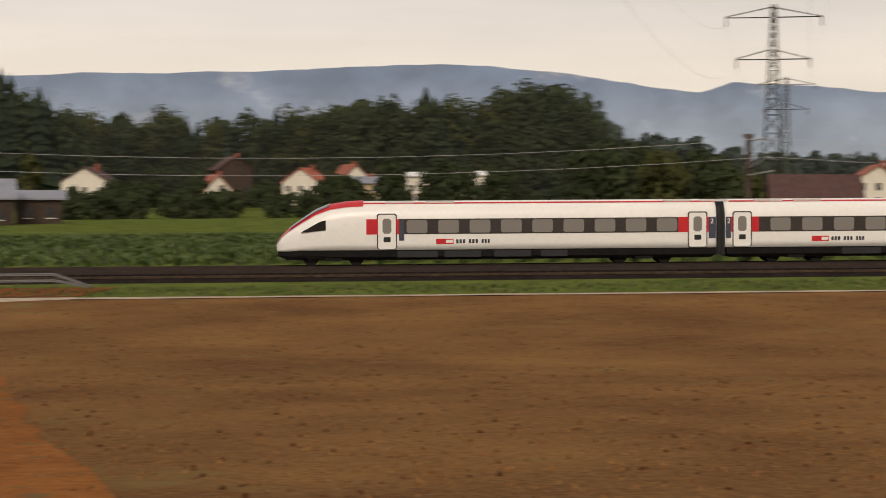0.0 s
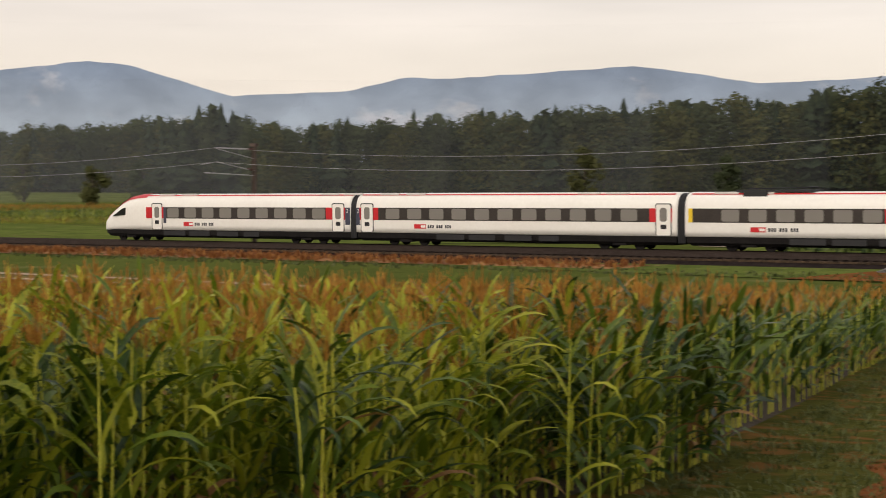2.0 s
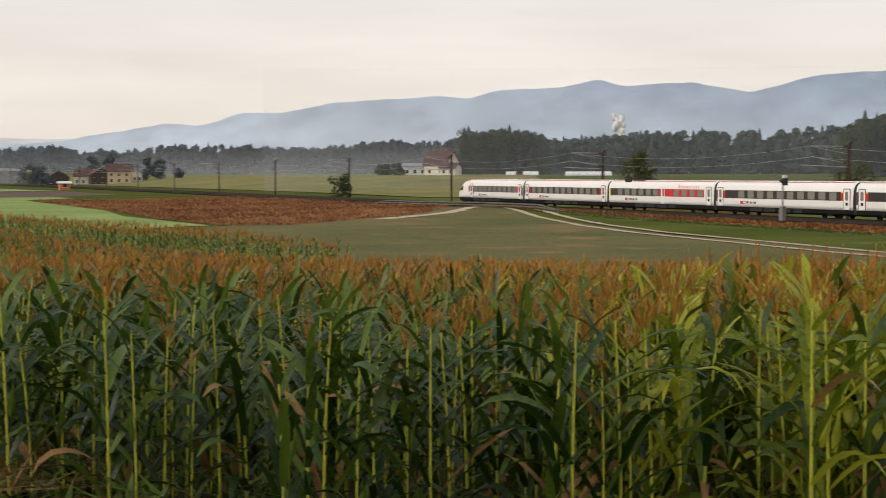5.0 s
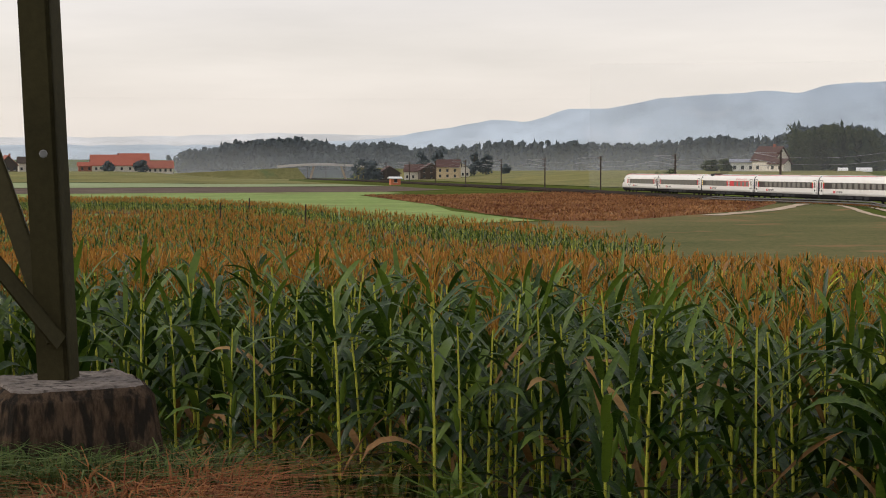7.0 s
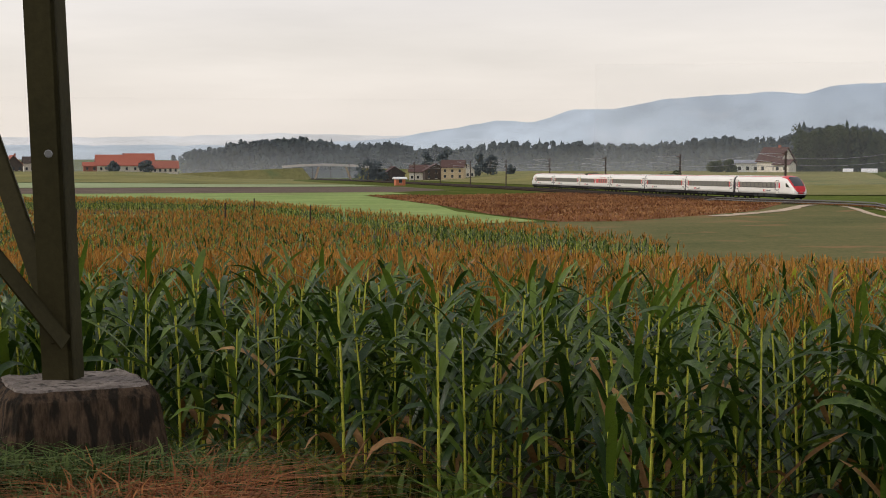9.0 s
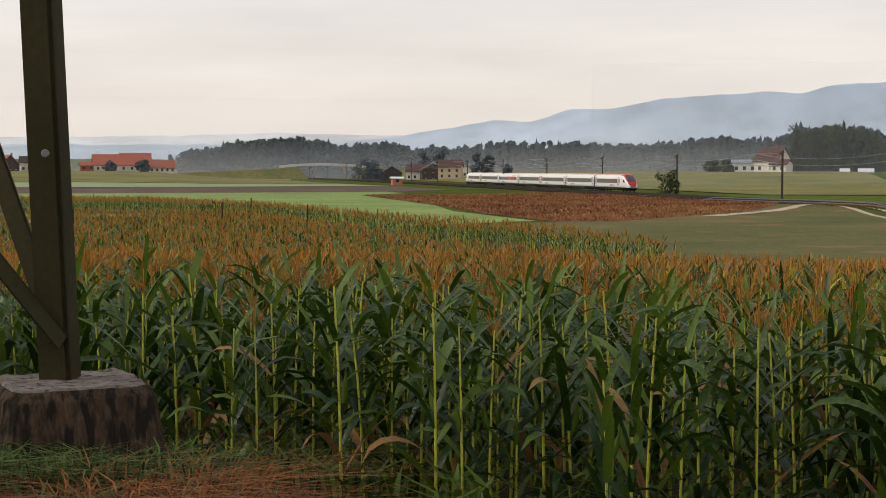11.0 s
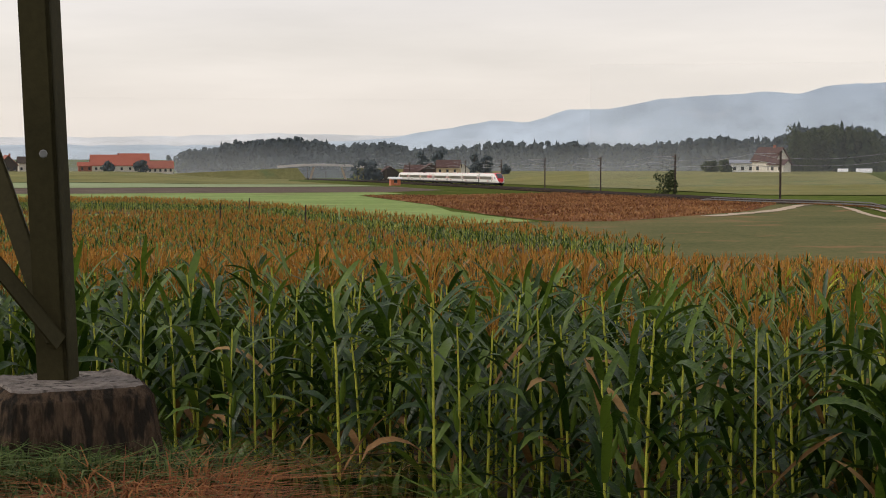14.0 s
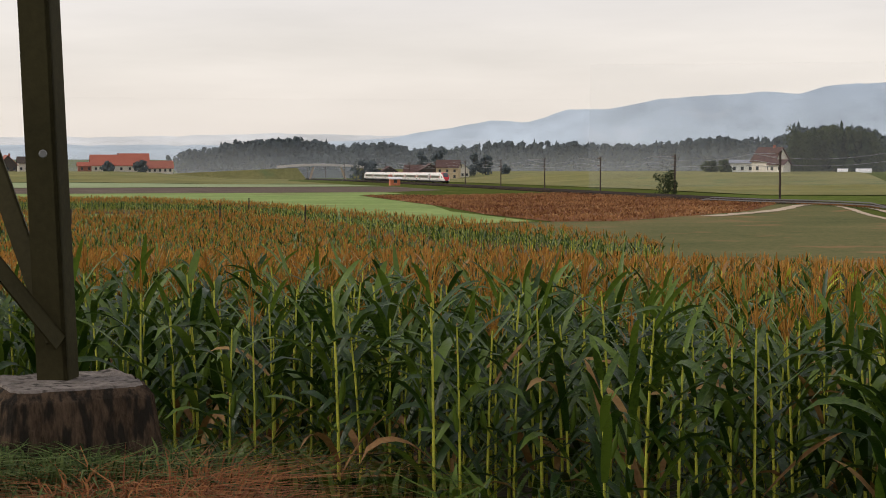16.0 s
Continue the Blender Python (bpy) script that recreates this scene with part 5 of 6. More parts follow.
# the nearest plants stand each by itself
SINGLE = []
for v, f, m, green in [(*kind, leaf) for leaf in (LEAF, LITLEAF) for kind in KINDS[2]]:
    made = []
    for slots, nm, mats in (((0,), "stalk", [STALK]), ((1, 3), "foliage", [green, LEAFDRY]), ((2,), "tassel", [TASSEL])):
        sel = np.isin(m, slots)
        ff = f[sel]
        used, back = np.unique(ff, return_inverse=True)
        made.append((nm, quads_mesh(nm, v[used], back.reshape(-1, 4), np.where(m[sel] == 3, 1, 0) if nm == "foliage" else np.zeros(sel.sum()), mats)))
    SINGLE.append(made)
for i in range(min(NEAREST, len(px))):
    made = SINGLE[int(grow.randint(0, 10)) + (10 if grow.rand() < lit_share(px[i], py[i]) else 0)]
    x, y, k = float(px[i]), float(py[i]), float(grow.uniform(0.88, 1.1) * taller(px[i], py[i]))
    m = pose(x, y, float(ground_z(x, y)), 0, 0, float(grow.uniform(0, 360))) @ Matrix.Diagonal((k, k, k, 1))
    plant = tagged(new("maize_plant", made[0][1]), "tall green maize plant at the edge of the field", "maize plant", "maize plants at the field edge")
    plant.matrix_basis = m
    untasselled = grow.rand() < 0.75 * float(smooth_step((math.degrees(math.atan2(-x, y)) - 62) / 8))
    for nm, me in made[1:2] if untasselled else made[1:]:
        part(nm, me, None, plant, "long arching green leaves" if nm == "foliage" else "rust-brown tassel")
sl = slice(NEAREST, None)
qx, qy, qr = px[sl], py[sl], far_off[sl]
close = qr < 21
young = close & (grow.rand(len(qr)) < 0.75 * smooth_step((14.5 - qr) / 3) * smooth_step((np.degrees(np.arctan2(-qx, qy)) - 62) / 8))
plant_many("maize_rows", qx[close & ~young], qy[close & ~young], 2, "dense rows of tall green maize with rusty tassels")
plant_many("maize_rows_young", qx[young], qy[young], 3, "green maize plants not yet in tassel")
mid = (qr >= 21) & (qr < 50)
plant_many("maize_rows_further", qx[mid], qy[mid], 1, "dense rows of green maize with rusty tassels", 1.0)
plant_many("maize_rows_far", qx[qr >= 50], qy[qr >= 50], 0, "maize field with orange-brown tassels", 1.02)
MAIZE_THIRD = [(-70, 156), (-140, 148), (-215, 136), (-222, 146), (-145, 166), (-112, 198), (-86, 206)]
tx, ty = rows_in(MAIZE_THIRD, 1.1, 1.1)
plant_many("maize_across_line", tx, ty, 0, "yellowing maize field beyond the railway", 1.3)
plant_many("maize_beyond", bx, by, 0, "second maize field with orange-brown tassels", 0.95)


# ---- weeds and grass ----
def tufts(name, xs, ys, tall, wide, blades, material, label, lean=0.5, droop=0.18):
    n = len(xs) * blades
    x, y = np.repeat(xs, blades) + grow.normal(0, 0.05, n), np.repeat(ys, blades) + grow.normal(0, 0.05, n)
    a, h = grow.uniform(0, 6.283, n), tall * grow.uniform(0.5, 1.2, n)
    tip = h * grow.uniform(0.1, lean * 1.6, n)
    z = ground_z(x, y)
    ca, sa = np.cos(a), np.sin(a)
    w = wide * grow.uniform(0.6, 1.3, n)
    P = []
    for u, ww, out in ((0, 1.0, 0.0), (0.62, 0.85, 0.25), (1.0, 0.1, 1.0)):
        for s in (-1, 1):
            P.append(np.stack([x + ca * tip * out - sa * w * ww * s, y + sa * tip * out + ca * w * ww * s, z + h * u * (1 - droop * out)], -1))
    V = np.stack(P, 1).reshape(-1, 3)
    base = (np.arange(n) * 6)[:, None]
    F = np.concatenate([base + np.array([[0, 1, 3, 2]]), base + np.array([[2, 3, 5, 4]])])
    me = quads_mesh(name, V, F, np.zeros(len(F)), [material])
    tagged(new(name, me), label, "grass" if material in (BLADE, BANKGREEN) else "weeds", kind="stuff")


def scatter(poly, count):
    c = np.array(poly)
    x = grow.uniform(c[:, 0].min(), c[:, 0].max(), count * 4)
    y = grow.uniform(c[:, 1].min(), c[:, 1].max(), count * 4)
    ok = inside(list(poly), x, y)
    return x[ok][:count], y[ok][:count]


bank_edge = [(-7, -3.5), (-7, 0), (-7.6, 0.7), (-8.8, 0.5), (-9.9, 0.1), (-10.7, -0.6), (-12.5, -2.2), (-19, -7), (-12, -8)]
tufts("bank_grass", *scatter(bank_edge, 3200), 0.5, 0.0075, 8, BANKGREEN, "long dewy green grass on the bank", 1.0, 0.45)
tufts("bank_grass_tall", *scatter([(-8.25, -1.5), (-8.3, 0.15), (-8.9, 0.15), (-8.95, -1.5)], 240), 0.62, 0.007, 8, BANKGREEN, "tall green grass against the concrete block", 0.7, 0.4)
tufts("bank_dry_grass", *scatter([(-7.3, -0.45), (-7.5, 0.3), (-8.8, 0.3), (-8.7, -0.5)], 260), 0.56, 0.005, 7, BANKDRY, "dry reddish-brown grass on the bank", 1.8, 0.5)
tufts("field_edge_weeds", *scatter([(-11.6, -1.0), (-10.3, 0.0), (-9.1, 0.8), (-8.2, 2.1), (-7.6, 4.3), (-7.2, 6.5), (-8.2, 6.4), (-8.8, 4.2), (-9.4, 2.4), (-10.6, 1.0), (-12.4, -0.4)], 220), 0.42, 0.022, 5, LEAF, "broad green weeds along the maize edge", 0.8)
tufts("railside_weeds", *scatter([(-235, 93.2), (-100, 84.7), (-45, 84.2), (-45, 88.3), (-100, 90.2), (-235, 94.8)], 2600), 0.55, 0.05, 4, WEED, "rust-brown dry weeds beside the ballast")
tufts("dry_crop", *scatter([(-336, 42), (-331, 57), (-362, 90), (-270, 98), (-232, 92), (-196, 72), (-163, 47), (-163, 40), (-192, 39), (-238, 41)], 8500), 0.42, 0.09, 3, DRYSTALK, "reddish-brown dry crop stalks")
tufts("verge_tufts", *scatter([(-240, 89), (-60, 80), (-26, 79.5), (60, 79.5), (60, 88), (-60, 84), (-235, 93)], 3000), 0.22, 0.05, 4, BLADE, "uneven green verge grass")
tufts("headland_grass", *scatter([(-3.5, 9), (-5.9, 17.7), (-9.5, 30.6), (-16, 55.5), (-18.5, 72), (-22, 70), (-19, 57), (-12.8, 35), (-9.9, 23.5), (-7.2, 13)], 4500), 0.16, 0.012, 5, BLADE, "short grass on the headland", 0.8)
tufts("track_edge_grass", *scatter([(-2.6, 6), (-5.9, 17.7), (-9.5, 30.6), (-16, 55.5), (-22.5, 77.6), (-20.8, 77.6), (-14.6, 54.6), (-8.6, 31.3), (-5.2, 18.2), (-2.0, 6)], 2600), 0.13, 0.014, 5, BLADE, "sparse grass creeping onto the earth track", 0.9)
tufts("track_edge_weeds", *scatter([(-3.4, 9), (-6.4, 17.7), (-10.2, 30.6), (-16.9, 55.5), (-23, 76), (-21.5, 76), (-15.6, 55.5), (-9.1, 30.6), (-5.5, 17.7), (-2.8, 9)], 1600), 0.12, 0.016, 5, WEED, "low rust-brown weeds along the earth track", 0.9)
tufts("stubble", *scatter([(0, 10), (-3.3, 18.6), (-6.6, 31.7), (-12, 54), (-13, 77), (32, 77), (12, 10)], 7000), 0.1, 0.012, 3, WEED, "short broken stubble", 0.9)


bu, bw = np.meshgrid(np.arange(109, 172, 0.45), np.arange(-62, 62, 1.9))
beet_x, beet_y = (bw + (bu - 109) * 0.32).ravel() + grow.normal(0, 0.2, bu.size), bu.ravel() + grow.normal(0, 0.15, bu.size)
beet_ok = beet_x > -46 - (beet_y - 109) * 0.33
tufts("beet_rows", beet_x[beet_ok], beet_y[beet_ok], 0.62, 0.15, 3, BEETLEAF, "leafy green root-crop rows", 0.9)
clod_x, clod_y = scatter([(0, 10), (-3.3, 18.6), (-6.6, 31.7), (-12, 54), (-13, 77), (32, 77), (12, 10)], 9000)
clod_r = 0.02 + 0.055 * grow.rand(len(clod_x)) ** 2.5
clods = []
for k in range(6):
    w = k * math.pi / 3
    rr = clod_r * grow.uniform(0.6, 1.2, len(clod_x))
    clods.append(np.stack([clod_x + rr * 1.3 * math.cos(w), clod_y + rr * math.sin(w), ground_z(clod_x, clod_y) + 0.02], -1))
for k in range(2):
    clods.append(np.stack([clod_x + clod_r * (0.3 - 0.6 * k), clod_y, ground_z(clod_x, clod_y) + 0.03 + clod_r * grow.uniform(0.4, 0.9, len(clod_x))], -1))
base = (np.arange(len(clod_x)) * 8)[:, None]
faces = np.concatenate([base + np.array([q]) for q in ((5, 0, 1, 6), (1, 2, 7, 6), (2, 3, 4, 7), (4, 5, 6, 7))])
tagged(new("soil_clods", quads_mesh("soil_clods", np.stack(clods, 1).reshape(-1, 3), faces, np.zeros(len(faces)), [CLOD], False)), "crumbled red-brown soil clods and stones on the bare field", "soil", kind="stuff")
for k, (hd, aw, high) in enumerate(((87.85, 120, 3.0), (86.85, 150, 2.8), (92.9, 110, 2.8), (84.9, 150, 2.2))):
    hx, hy = -aw * math.sin(radians(hd)), aw * math.cos(radians(hd))
    p = new("field_post", Shape().tube((0, 0, -0.3), (0.03, 0.02, high), 0.07, 0.055, 7).mesh("field_post", TIMBER))
    p.matrix_basis = pose(hx, hy, float(ground_z(hx, hy)))
    tagged(p, "thin weathered wooden post among the maize", "post", "posts in the field")


# ---- pylons ----
def tower(label, tall, half, arms, place, bar=1.0, arm_turn=0.0):
    t = thing("pylon", label, "power pylon", "power pylons", place=place)

    def corner(k, z):
        u = z / tall
        h = half * (1 - u) ** 1.0 + 0.45 * u
        a = radians(45 + 90 * k)
        return (h * math.sqrt(2) * math.cos(a), h * math.sqrt(2) * math.sin(a), z)
    levels = [0.0]
    z = 0.0
    while z < tall - 1:
        z += max(1.6, (half * 2 * (1 - z / tall) + 0.9) * 1.05)
        levels.append(min(z, tall))
    for k in range(4):
        part("leg", Shape().angle_bar(corner(k, 0.0), corner(k, tall), 0.182 * bar, turn=radians(45 + 90 * k)), PYLONPAINT, t)
        s = Shape()
        for i, (a, b) in enumerate(zip(levels, levels[1:])):
            s.angle_bar(corner(k, a + 0.36), corner((k + 1) % 4, b), 0.115 * bar, turn=1.0)
            s.angle_bar(corner((k + 1) % 4, a + 0.36), corner(k, b), 0.115 * bar, turn=2.0)
            if i:
                s.angle_bar(corner(k, a), corner((k + 1) % 4, a), 0.08 * bar, turn=0.4)
        part("bracing", s, PYLONPAINT, t, "diagonal steel bracing")
    ac, an = math.cos(radians(arm_turn)), math.sin(radians(arm_turn))

    def out_at(x, y, z):
        return (x * ac - y * an, x * an + y * ac, z)
    for z, reach in arms:
        for side in (-1, 1):
            s = Shape()
            for y in (-0.5, 0.5):
                s.angle_bar(out_at(side * 0.6, y, z), out_at(side * reach, 0, z), 0.14 * bar)
                s.angle_bar(out_at(side * 0.5, y, z + 2.3), out_at(side * reach, 0, z + 0.1), 0.12 * bar)
            part("cross_arm", s, PYLONPAINT, t, "tapering cross-arm")
            part("insulator", Shape().tube(out_at(side * reach, 0, z), out_at(side * reach, 0, z - 2.2), 0.12 * bar, n=6), TILEBROWN, t, "hanging insulator string")
    return t


FOOT = (-9.48, -0.505)
near_half = 1.84
mid_tower = (FOOT[0] - 0.3 * 2.6, FOOT[1] - 0.954 * 2.6)
tower_turn = math.degrees(math.atan2(FOOT[1] - mid_tower[1], FOOT[0] - mid_tower[0])) - 45
near_z = float(ground_z(*FOOT)) + 0.73
tower("olive-painted lattice pylon leg on a concrete block", 48.5, near_half, ((35.2, 8.8), (45.4, 11.4)), pose(mid_tower[0], mid_tower[1], near_z - 0.1, 0, 0, tower_turn), arm_turn=-15 - tower_turn)
for k in range(4):
    a = radians(45 + 90 * k + tower_turn)
    x, y = mid_tower[0] + 2.6 * math.cos(a), mid_tower[1] + 2.6 * math.sin(a)
    z = near_z
    s = Shape()
    rings = []
    for h, w in ((-1.6, 0.6), (-0.3, 0.47), (-0.05, 0.43), (0.0, 0.39)):
        ring = []
        for j in range(40):
            w2 = 2 * math.pi * (j + 0.5) / 40
            c, d = math.cos(w2), math.sin(w2)
            q = 1 / max(abs(c), abs(d)) ** 0.9
            ring.append((w * c * q * (1 + 0.03 * noise.noise((c * 3, d * 3, h + k))), w * d * q * (1 + 0.03 * noise.noise((d * 3, c * 3, h + k))), h + (0.02 * noise.noise((c * 4, d * 4, 1.0 + k)) if h > -0.1 else 0)))
        rings.append(ring)
    s.loft(rings)
    ob = thing("pylon_footing", "weathered stained concrete block under a pylon leg", "pylon footing", "pylon footings", place=pose(x, y, z, 0, 0, 12 + 20 * k))
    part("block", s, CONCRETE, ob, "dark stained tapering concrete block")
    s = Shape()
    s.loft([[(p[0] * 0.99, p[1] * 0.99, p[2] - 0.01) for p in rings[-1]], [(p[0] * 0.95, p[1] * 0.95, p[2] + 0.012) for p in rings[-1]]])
    part("top_face", s, CONCRETETOP, ob, "pale concrete top")
bolt = Shape()
bolt.tube((0, 0, 0), (0, 0, 0.03), 0.024, 0.02, 8)
b = new("bolt", bolt.mesh("bolt", STEEL))
b.matrix_basis = look((-9.36, -0.62, 4.88), (-20, -1.2, 4.9))
tagged(b, "pale round bolt head on the pylon leg", "bolt")
for heading, away, turn in ((-15.0, 408, -15), (-15.45, 690, -15)):
    x, y = -away * math.sin(radians(heading)), away * math.cos(radians(heading))
    tower("tall grey lattice pylon with two cross-arms", 48.5, 2.6, ((35.2, 8.8), (45.4, 11.4)), pose(x, y, float(ground_z(x, y)), 0, 0, turn), 1.5)


def power_lines():
    """Sagging conductors from the near pylon to the two beyond."""
    stops = [(mid_tower[0], mid_tower[1], near_z)]
    for heading, away in ((-15.0, 408), (-15.45, 690)):
        x, y = -away * math.sin(radians(heading)), away * math.cos(radians(heading))
        stops.append((x, y, float(ground_z(x, y))))
    for z, reach in ((35.2 - 2.2, 8.8), (45.4 - 2.2, 11.4)):
        for side in (-1, 1):
            s = Shape()
            ox, oy = side * reach * math.cos(radians(-15)), side * reach * math.sin(radians(-15))
            for a, b in zip(stops, stops[1:]):
                sag = 13.0 if a is stops[0] else 6.0
                pts = []
                for i in range(25):
                    u = i / 24
                    pts.append((a[0] + (b[0] - a[0]) * u + ox, a[1] + (b[1] - a[1]) * u + oy, a[2] + (b[2] - a[2]) * u + z - sag * 4 * u * (1 - u)))
                for p, q in zip(pts, pts[1:]):
                    s.tube(p, q, 0.02, n=3, caps=False)
            tagged(new("power_line", s.mesh("power_line", WIRE)), "thin sagging grey power line between pylons", "power line", "power lines")


power_lines()


# ---- buildings ----
def at(heading, away):
    return -away * math.sin(radians(heading)), away * math.cos(radians(heading))


def house(label, heading, away, wide, deep, wall_h, roof_h, turn, wall, roof, windows=3, gable_front=True, chimney=True, category="house", lift=0.0, storeys=2):
    x, y = at(heading, away)
    h = thing("house" if category == "house" else category.replace(" ", "_"), label, category, place=pose(x, y, float(ground_z(x, y)) + lift, 0, 0, heading + turn))
    w, d = wide / 2, deep / 2
    s = Shape()
    base = [(-w, -d), (w, -d), (w, d), (-w, d)]
    s.loft([[(a, b, -1.0) for a, b in base], [(a, b, wall_h) for a, b in base]])
    if gable_front:
        for yy in (-d, d):
            s.add([(-w, yy, wall_h), (w, yy, wall_h), (0, yy, wall_h + roof_h)], [(0, 1, 2)])
    else:
        for xx in (-w, w):
            s.add([(xx, -d, wall_h), (xx, d, wall_h), (xx, 0, wall_h + roof_h)], [(0, 1, 2)])
    part("wall", s, wall, h)
    e = 0.6
    for side in (-1, 1):
        s = Shape()
        k = roof_h / (w if gable_front else d)
        if gable_front:
            a = [(side * (w + e), -d - e, wall_h - e * k), (side * (w + e), d + e, wall_h - e * k), (0, d + e, wall_h + roof_h), (0, -d - e, wall_h + roof_h)]
        else:
            a = [(-w - e, side * (d + e), wall_h - e * k), (w + e, side * (d + e), wall_h - e * k), (w + e, 0, wall_h + roof_h), (-w - e, 0, wall_h + roof_h)]
        s.loft([[(p[0], p[1], p[2] + 0.04) for p in a], [(p[0], p[1], p[2] + 0.3) for p in a]])
        part("roof", s, roof, h)
    for st in range(storeys):
        for k in range(windows):
            xx = -w + wide * (k + 0.5) / windows
            zz = 0.9 + st * 2.7
            if zz + 1.4 > wall_h + 0.3:
                continue
            win = part("window", Shape().box((xx - 0.55, -d - 0.03, zz), (xx + 0.55, -d + 0.05, zz + 1.4)), SHUTTER, h)
            part("sill", Shape().box((xx - 0.65, -d - 0.14, zz - 0.12), (xx + 0.65, -d - 0.032, zz)), PLASTER, win)
    if chimney:
        part("chimney", Shape().box((w * 0.25, -0.4, wall_h + roof_h * 0.5), (w * 0.25 + 0.8, 0.4, wall_h + roof_h + 1.1)), TILE, h, "brick chimney")
    return h


house("long grey sheet-roofed barn with dark timber walls", 13.0, 234, 15.6, 9, 3.9, 2.3, 2, TIMBER, SHEET, 4, False, False, "barn", storeys=1)
house("low grey-roofed shed beside the barn", 10.2, 240, 6.3, 5, 3.6, 0.9, 2, TIMBER, SHEET, 2, False, False, "shed", storeys=1)
house("farmhouse with a weathered grey-brown roof", 12.7, 262, 8.5, 10, 3.6, 3.2, 0, TIMBER, SHEET, 2, False, False, storeys=1)
house("narrow brick-red house beside the barn", 13.75, 275, 3.0, 6, 6.4, 1.6, 10, TILE, TILE, 1, True, False)
house("white plastered house with a brown tiled roof", 8.5, 420, 11.5, 12, 6.4, 3.4, -12, PLASTER, TILEBROWN, 3)
house("tall farmhouse with a brown hipped roof and brick chimney", 3.7, 440, 9, 12, 9.5, 3.2, 10, TIMBER, TILEBROWN, 3)
house("white gabled house below the tall farmhouse", 4.3, 425, 8, 9, 3.6, 4.2, 14, PLASTER, TILE, 2)
house("white house with a red gable", 1.1, 425, 9.5, 11, 6.0, 3.4, -16, PLASTER, TILEBRIGHT, 3)
house("red-roofed house half hidden by trees", -0.4, 445, 6, 10, 7.5, 3.0, 20, PLASTER, TILE, 2)
house("ochre plastered house with a pale roof", -1.0, 405, 5.5, 8, 5.6, 1.4, 6, CREAM, SHEET, 2, False)
house("low white outbuilding with a flat roof", -2.7, 400, 5, 8, 7.2, 0.8, 5, PLASTER, POLYTUNNEL, 2, False, False, "outbuilding")
house("low white outbuilding with a flat roof", -4.6, 405, 6.5, 8, 7.4, 0.8, 5, PLASTER, POLYTUNNEL, 3, False, False, "outbuilding")
house("broad farm building with a big brown tiled roof", -16.4, 215, 10.5, 14, 2.6, 3.4, 4, TIMBER, TILEBROWN, 3, False, False, "farm building", storeys=1)
house("pale house beyond the farm", -18.4, 330, 9, 9, 5.5, 2.8, 10, PLASTER, TILE, 3)
house("white farmhouse with a brown tiled roof", 68.8, 625, 9.5, 11, 4.4, 4.8, -30, PLASTER, TILEBROWN, 2, False)
house("low white annex of the farmhouse", 68.5, 612, 6, 6, 3.0, 1.6, -26, PLASTER, TILEBROWN, 2, False, False, storeys=1)
house("pale grey shed beside the farmhouse", 69.75, 640, 9, 7, 3.6, 1.0, 0, POLYTUNNEL, SHEET, 3, False, False, "shed", storeys=1)
house("farm with a bright red tiled roof", 91.5, 850, 21, 14, 3.4, 5.0, 4, PLASTER, TILEBRIGHT, 5, False)
house("tall barn with a bright red tiled roof", 90.75, 860, 14, 14, 4.0, 5.2, 4, PLASTER, TILEBRIGHT, 3, False, False, "barn")
house("low stable with a dull red roof", 89.9, 855, 13, 10, 2.8, 3.4, 4, PLASTER, TILE, 5, False, False, "stable", storeys=1)
house("low red-roofed shed beside the farm", 92.4, 846, 7, 6, 3.0, 1.6, 4, TILE, TILEBRIGHT, 2, False, False, "shed", storeys=1)
house("brown-red gabled house at the field edge", 95.0, 840, 9, 10, 3.6, 4.4, 10, TIMBER, TILE, 3)
house("pale house with a dark roof", 94.35, 850, 8, 8, 4.6, 2.8, 4, PLASTER, TIMBER, 3, False)
for k, (hd, aw, w, hgt, wl, rf) in enumerate(((82.0, 800, 10, 3.6, TIMBER, TILEBROWN), (81.1, 830, 9, 4.4, PLASTER, TILEBROWN), (80.55, 820, 11, 4.8, TIMBER, TILEBROWN), (79.9, 810, 11, 6.2, CREAM, TILEBROWN), (79.45, 840, 7, 4.0, PLASTER, SHEET))):
    house(("dark timber farmhouse in a hamlet", "small plastered house in a hamlet", "brown-roofed barn in a hamlet", "ochre house in a hamlet", "small pale-roofed house in a hamlet")[k], hd, aw, w, 9, hgt, 3.2, 8 * (-1) ** k, wl, rf, 3, k % 2 == 0, False)
house("orange-and-white work hut beside the line", 81.78, 560, 3.4, 3, 2.2, 0.4, 10, SAFETY, POLYTUNNEL, 1, False, False, "hut", storeys=1)


def polytunnel(heading, away, long, turn):
    x, y = at(heading, away)
    s = Shape()
    rings = []
    for u in (-long / 2, long / 2):
        rings.append([(u, -2.6 * math.cos(math.pi * k / 8), 1.5 * math.sin(math.pi * k / 8)) for k in range(9)])
    s.loft(rings)
    ob = new("polytunnel", s.mesh("polytunnel", POLYTUNNEL))
    ob.matrix_basis = pose(x, y, float(ground_z(x, y)), 0, 0, heading + turn)
    tagged(ob, "long low white plastic growing tunnel", "polytunnel", "polytunnels")


polytunnel(63.7, 620, 17, 6)
polytunnel(65.7, 640, 6, 0)
polytunnel(66.4, 660, 4, 0)


